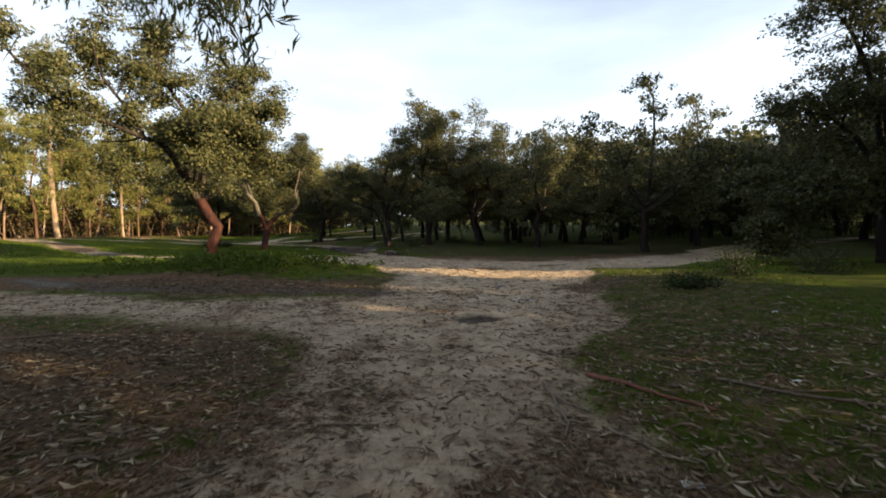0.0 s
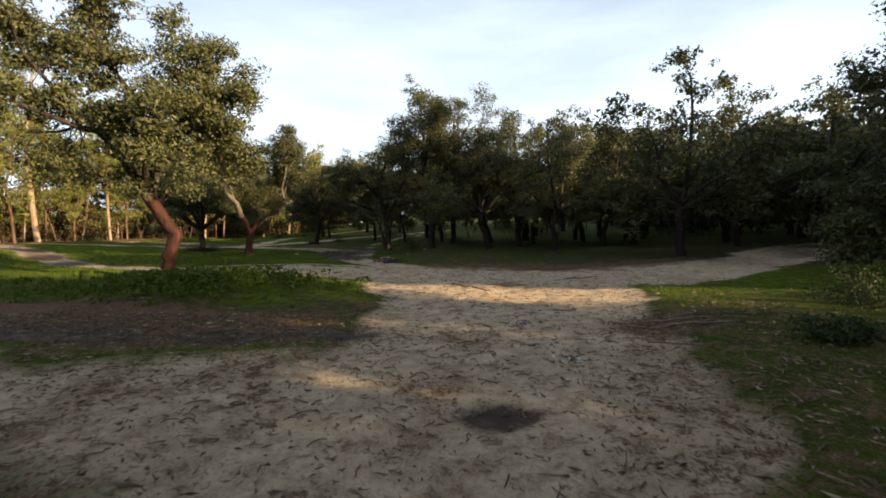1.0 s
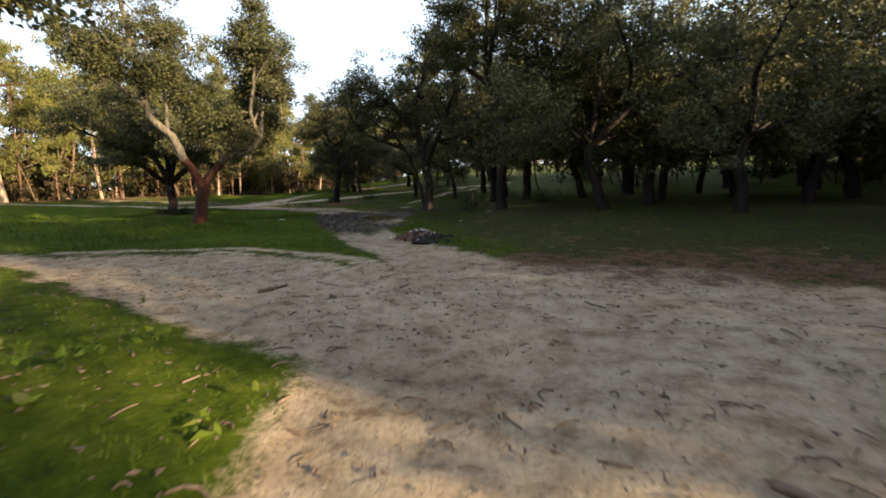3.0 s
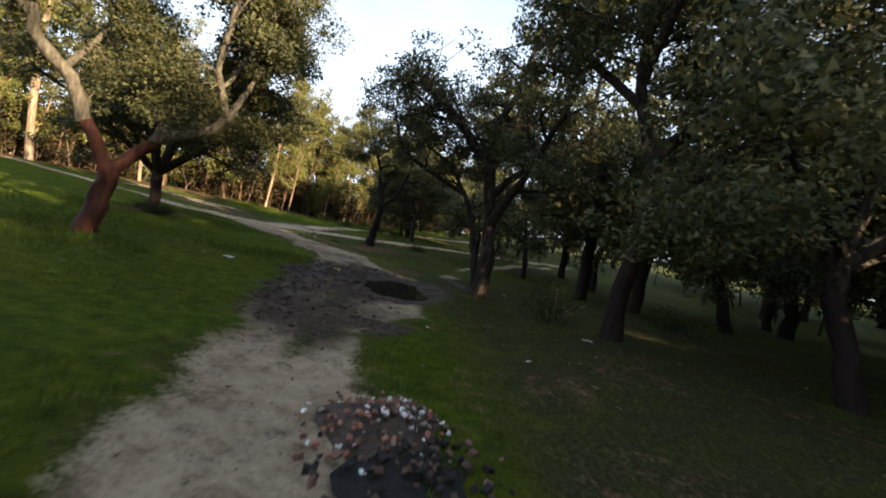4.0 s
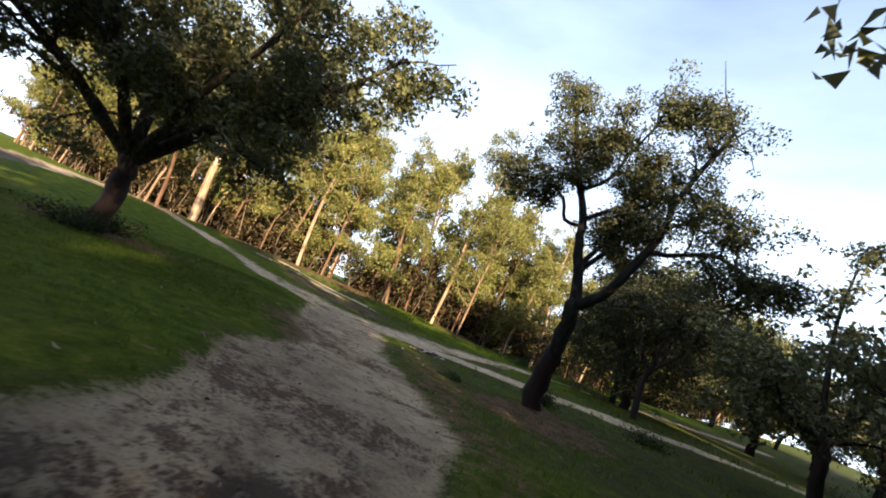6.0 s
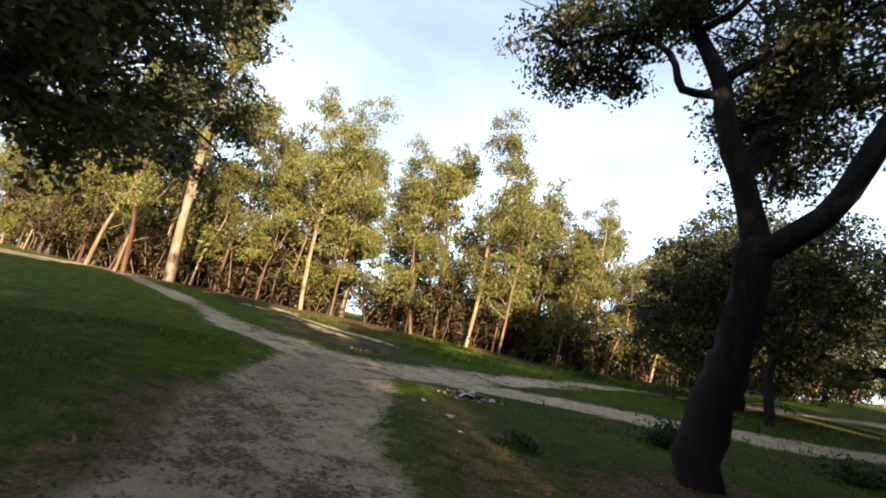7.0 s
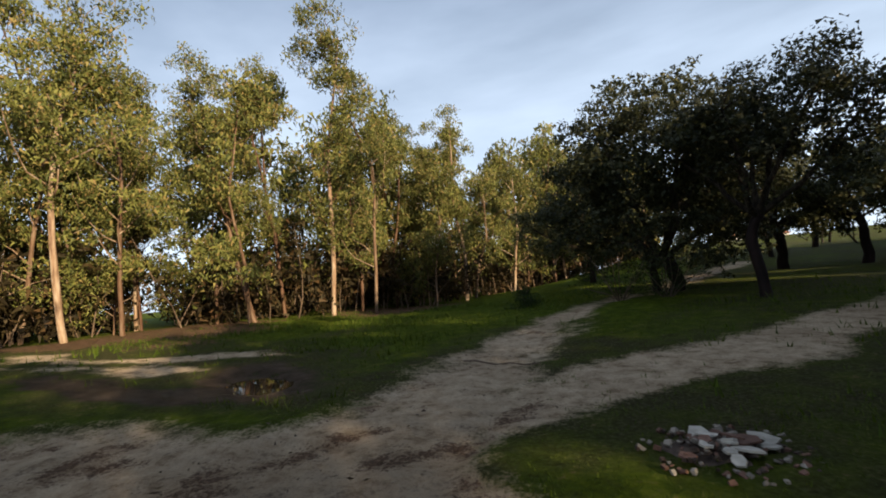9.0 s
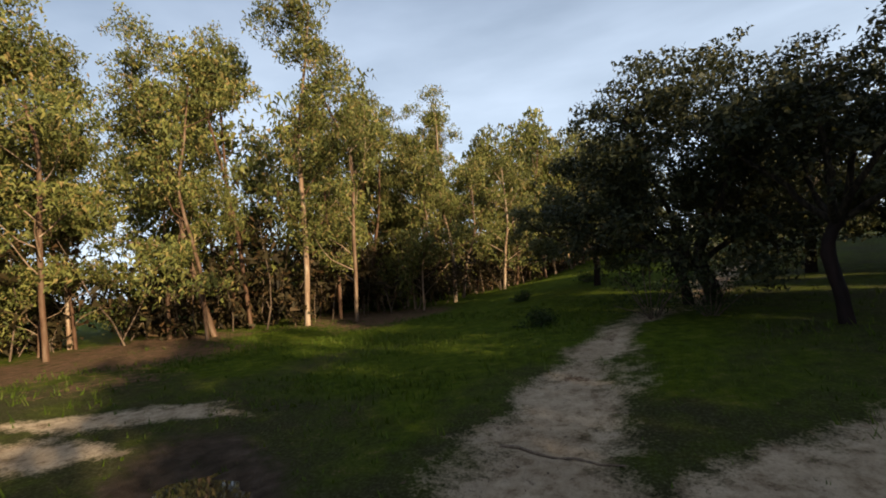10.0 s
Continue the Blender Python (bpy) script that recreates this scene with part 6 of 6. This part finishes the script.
rubble_heap("rubble_heap", -1.85, 22.62, 0.48, 0.16, 5, [BRICK_RED, BRICK_RED, RUBBLE_RED, RUBBLE_RED, WHITE_BIT, RUBBLE_GREY, SOIL, SOIL], (0.014, 0.048), 340, "low heap of broken brick and pale stone on dark soil")
rubble_heap("ash_heap", -1.42, 22.18, 0.55, 0.045, 8, [ASH, ASH, ASH, SOIL, RUBBLE_RED], (0.015, 0.07), 160, "spread of black ash and burnt soil beside brick rubble")
tile_heap = rubble_heap("rubble_heap", -13.95, 39.65, 0.38, 0.06, 6, [RUBBLE_GREY, RUBBLE_GREY, SOIL, SOIL, SOIL, RUBBLE_RED, RUBBLE_RED], (0.018, 0.055), 190, "low heap of broken pale tiles and concrete in the grass")


rubble_heap("shard_heap", 2.8, 7.5, 0.14, 0.015, 7, [RUBBLE_GREY, WHITE_BIT, SOIL, STICK], (0.010, 0.035), 70, "thin scatter of pale broken shards on the sand")
for k in range(9):
    rs = random.Random(600 + k)
    x, y, a = 4.15 + rs.gauss(0, 0.28), 8.75 + rs.gauss(0, 0.25), rs.uniform(-0.9, 0.1)
    stick(600 + k, x, y, x + 0.8 * math.cos(a), y + 0.8 * math.sin(a), rs.uniform(0.008, 0.02), DARK_STICK, "dark fallen branch in a pile at the verge", k % 3 == 0)


def slab(x, y, z, size, tilt, turn, mat):
    """A broken flat slab of tile."""
    rs = random.Random(int(abs(x * 1000)))
    b = bmesh.new()
    ring = [(math.cos(a) * size * rs.uniform(0.7, 1.1), math.sin(a) * size * 0.7 * rs.uniform(0.7, 1.1)) for a in np.linspace(0, 6.283, 6, endpoint=False)]
    lo = [b.verts.new((u, v, 0)) for u, v in ring]
    hi = [b.verts.new((u * 0.97, v * 0.97, 0.014)) for u, v in ring]
    b.faces.new(lo[::-1]), b.faces.new(hi)
    for i in range(6):
        b.faces.new((lo[i], lo[(i + 1) % 6], hi[(i + 1) % 6], hi[i]))
    ob = part("flat_fragment", b, mat, tile_heap)
    ob.matrix_local = pose(x, y, z, tilt, tilt * 0.6, turn)


for k in range(15):
    rs = random.Random(700 + k)
    dx, dy = rs.gauss(0.04, 0.17), rs.gauss(0, 0.15)
    slab(dx, dy, 0.055 * max(0.0, 1 - (dx * dx + dy * dy) / 0.1) + 0.02, rs.uniform(0.05, 0.14), rs.gauss(0, 16), rs.uniform(0, 360), PALE_TILE if k % 3 else RUBBLE_RED)


def scrap(name, x, y, sx, sy, tall, turn, mat, label, category="litter"):
    """A crumpled thin piece lying on the ground."""
    b = bmesh.new()
    rs = random.Random(int(x * 100))
    grid = [[b.verts.new(((i / 4 - 0.5) * sx, (j / 3 - 0.5) * sy, 0.006 + tall * rs.random())) for i in range(5)] for j in range(4)]
    for j in range(3):
        for i in range(4):
            b.faces.new((grid[j][i], grid[j][i + 1], grid[j + 1][i + 1], grid[j + 1][i]))
    bmesh.ops.solidify(b, geom=b.faces[:], thickness=0.003)
    me = bpy.data.meshes.new(name)
    b.to_mesh(me)
    b.free()
    me.materials.append(mat)
    ob = new(name, me)
    ob.matrix_world = pose(x, y, zg(x, y), 0, 0, turn)
    return tagged(ob, label, category)


for x, y, sx, sy, tall, turn in ((2.74, 1.55, 0.10, 0.05, 0.008, -10), (2.0, 10.7, 0.10, 0.07, 0.04, 20), (-2.8, 26.05, 0.10, 0.04, 0.02, 120), (-0.5, 27.3, 0.16, 0.08, 0.03, 10), (-7.6, 27.2, 0.20, 0.12, 0.04, 30), (-12.6, 37.95, 0.12, 0.07, 0.04, 0),
                                 (4.2, 2.9, 0.07, 0.05, 0.02, 0), (5.6, 5.2, 0.08, 0.05, 0.03, 40), (-13.4, 38.2, 0.08, 0.05, 0.03, 10), (-1.2, 25.3, 0.14, 0.05, 0.02, 60), (-2.75, 32.5, 0.10, 0.06, 0.03, 0), (-11.4, 41.2, 0.09, 0.06, 0.04, 0)):
    scrap("paper_scrap", x, y, sx, sy, tall, turn, WHITE_BIT, "crumpled white scrap of litter on the ground")
scrap("plastic_scrap", 2.5, 9.3, 0.10, 0.06, 0.03, 15, BLUE_BIT, "small blue plastic scrap on the sand")

# a cut stump in the weeds
b = bmesh.new()
bmesh.ops.create_cone(b, segments=12, radius1=0.17, radius2=0.14, depth=0.34, cap_ends=True)
for v in b.verts:
    v.co += Vector((random.Random(int(v.co.x * 999)).gauss(0, 0.012), 0, 0.15))
root = new("tree_stump")
root.location = (-5.1, 15.6, zg(-5.1, 15.6))
part("trunk", b, PALE_CORK, root)
b = bmesh.new()
bmesh.ops.create_cone(b, segments=12, radius1=0.135, radius2=0.13, depth=0.02, cap_ends=True)
bmesh.ops.translate(b, verts=b.verts[:], vec=(0, 0, 0.33))
part("cut_face", b, RED_STICK, root, "weathered reddish cut face")
tagged(root, "low weathered reddish tree stump among green weeds", "tree stump")


# ---- far houses on the slope ----
def house(x, y, turn, lx, ly, lz):
    root = new("house")
    root.matrix_world = pose(x, y, zg(x, y) - 0.3, 0, 0, turn)
    b = bmesh.new()
    bmesh.ops.create_cube(b, size=1)
    bmesh.ops.scale(b, verts=b.verts[:], vec=(lx, ly, lz))
    bmesh.ops.translate(b, verts=b.verts[:], vec=(0, 0, lz / 2))
    part("wall", b, WALL_PAINT, root)
    b = bmesh.new()
    e = 0.4
    lo = [b.verts.new((sx * (lx / 2 + e), sy * (ly / 2 + e), lz + 0.01)) for sx, sy in ((-1, -1), (1, -1), (1, 1), (-1, 1))]
    hi = [b.verts.new((-lx / 2 + 0.5, 0, lz + ly * 0.28)), b.verts.new((lx / 2 - 0.5, 0, lz + ly * 0.28))]
    for f in ((lo[3], lo[2], lo[1], lo[0]), (lo[0], lo[1], hi[1], hi[0]), (lo[2], lo[3], hi[0], hi[1]), (lo[1], lo[2], hi[1]), (lo[3], lo[0], hi[0])):
        b.faces.new(f)
    part("roof", b, ROOF_TILE, root, "clay tiled roof")
    for k in range(3):
        b = bmesh.new()
        bmesh.ops.create_cube(b, size=1)
        bmesh.ops.scale(b, verts=b.verts[:], vec=(1.0, 0.06, 1.2))
        bmesh.ops.translate(b, verts=b.verts[:], vec=((k - 1) * lx * 0.3, -ly / 2 - 0.02, lz * 0.55))
        part("window", b, DARK_GLASS, root)
    return tagged(root, "distant white house with a clay tiled roof", "house")


house(6, 190, 10, 8, 6, 2.8)
house(17, 200, 25, 8, 6, 2.8)
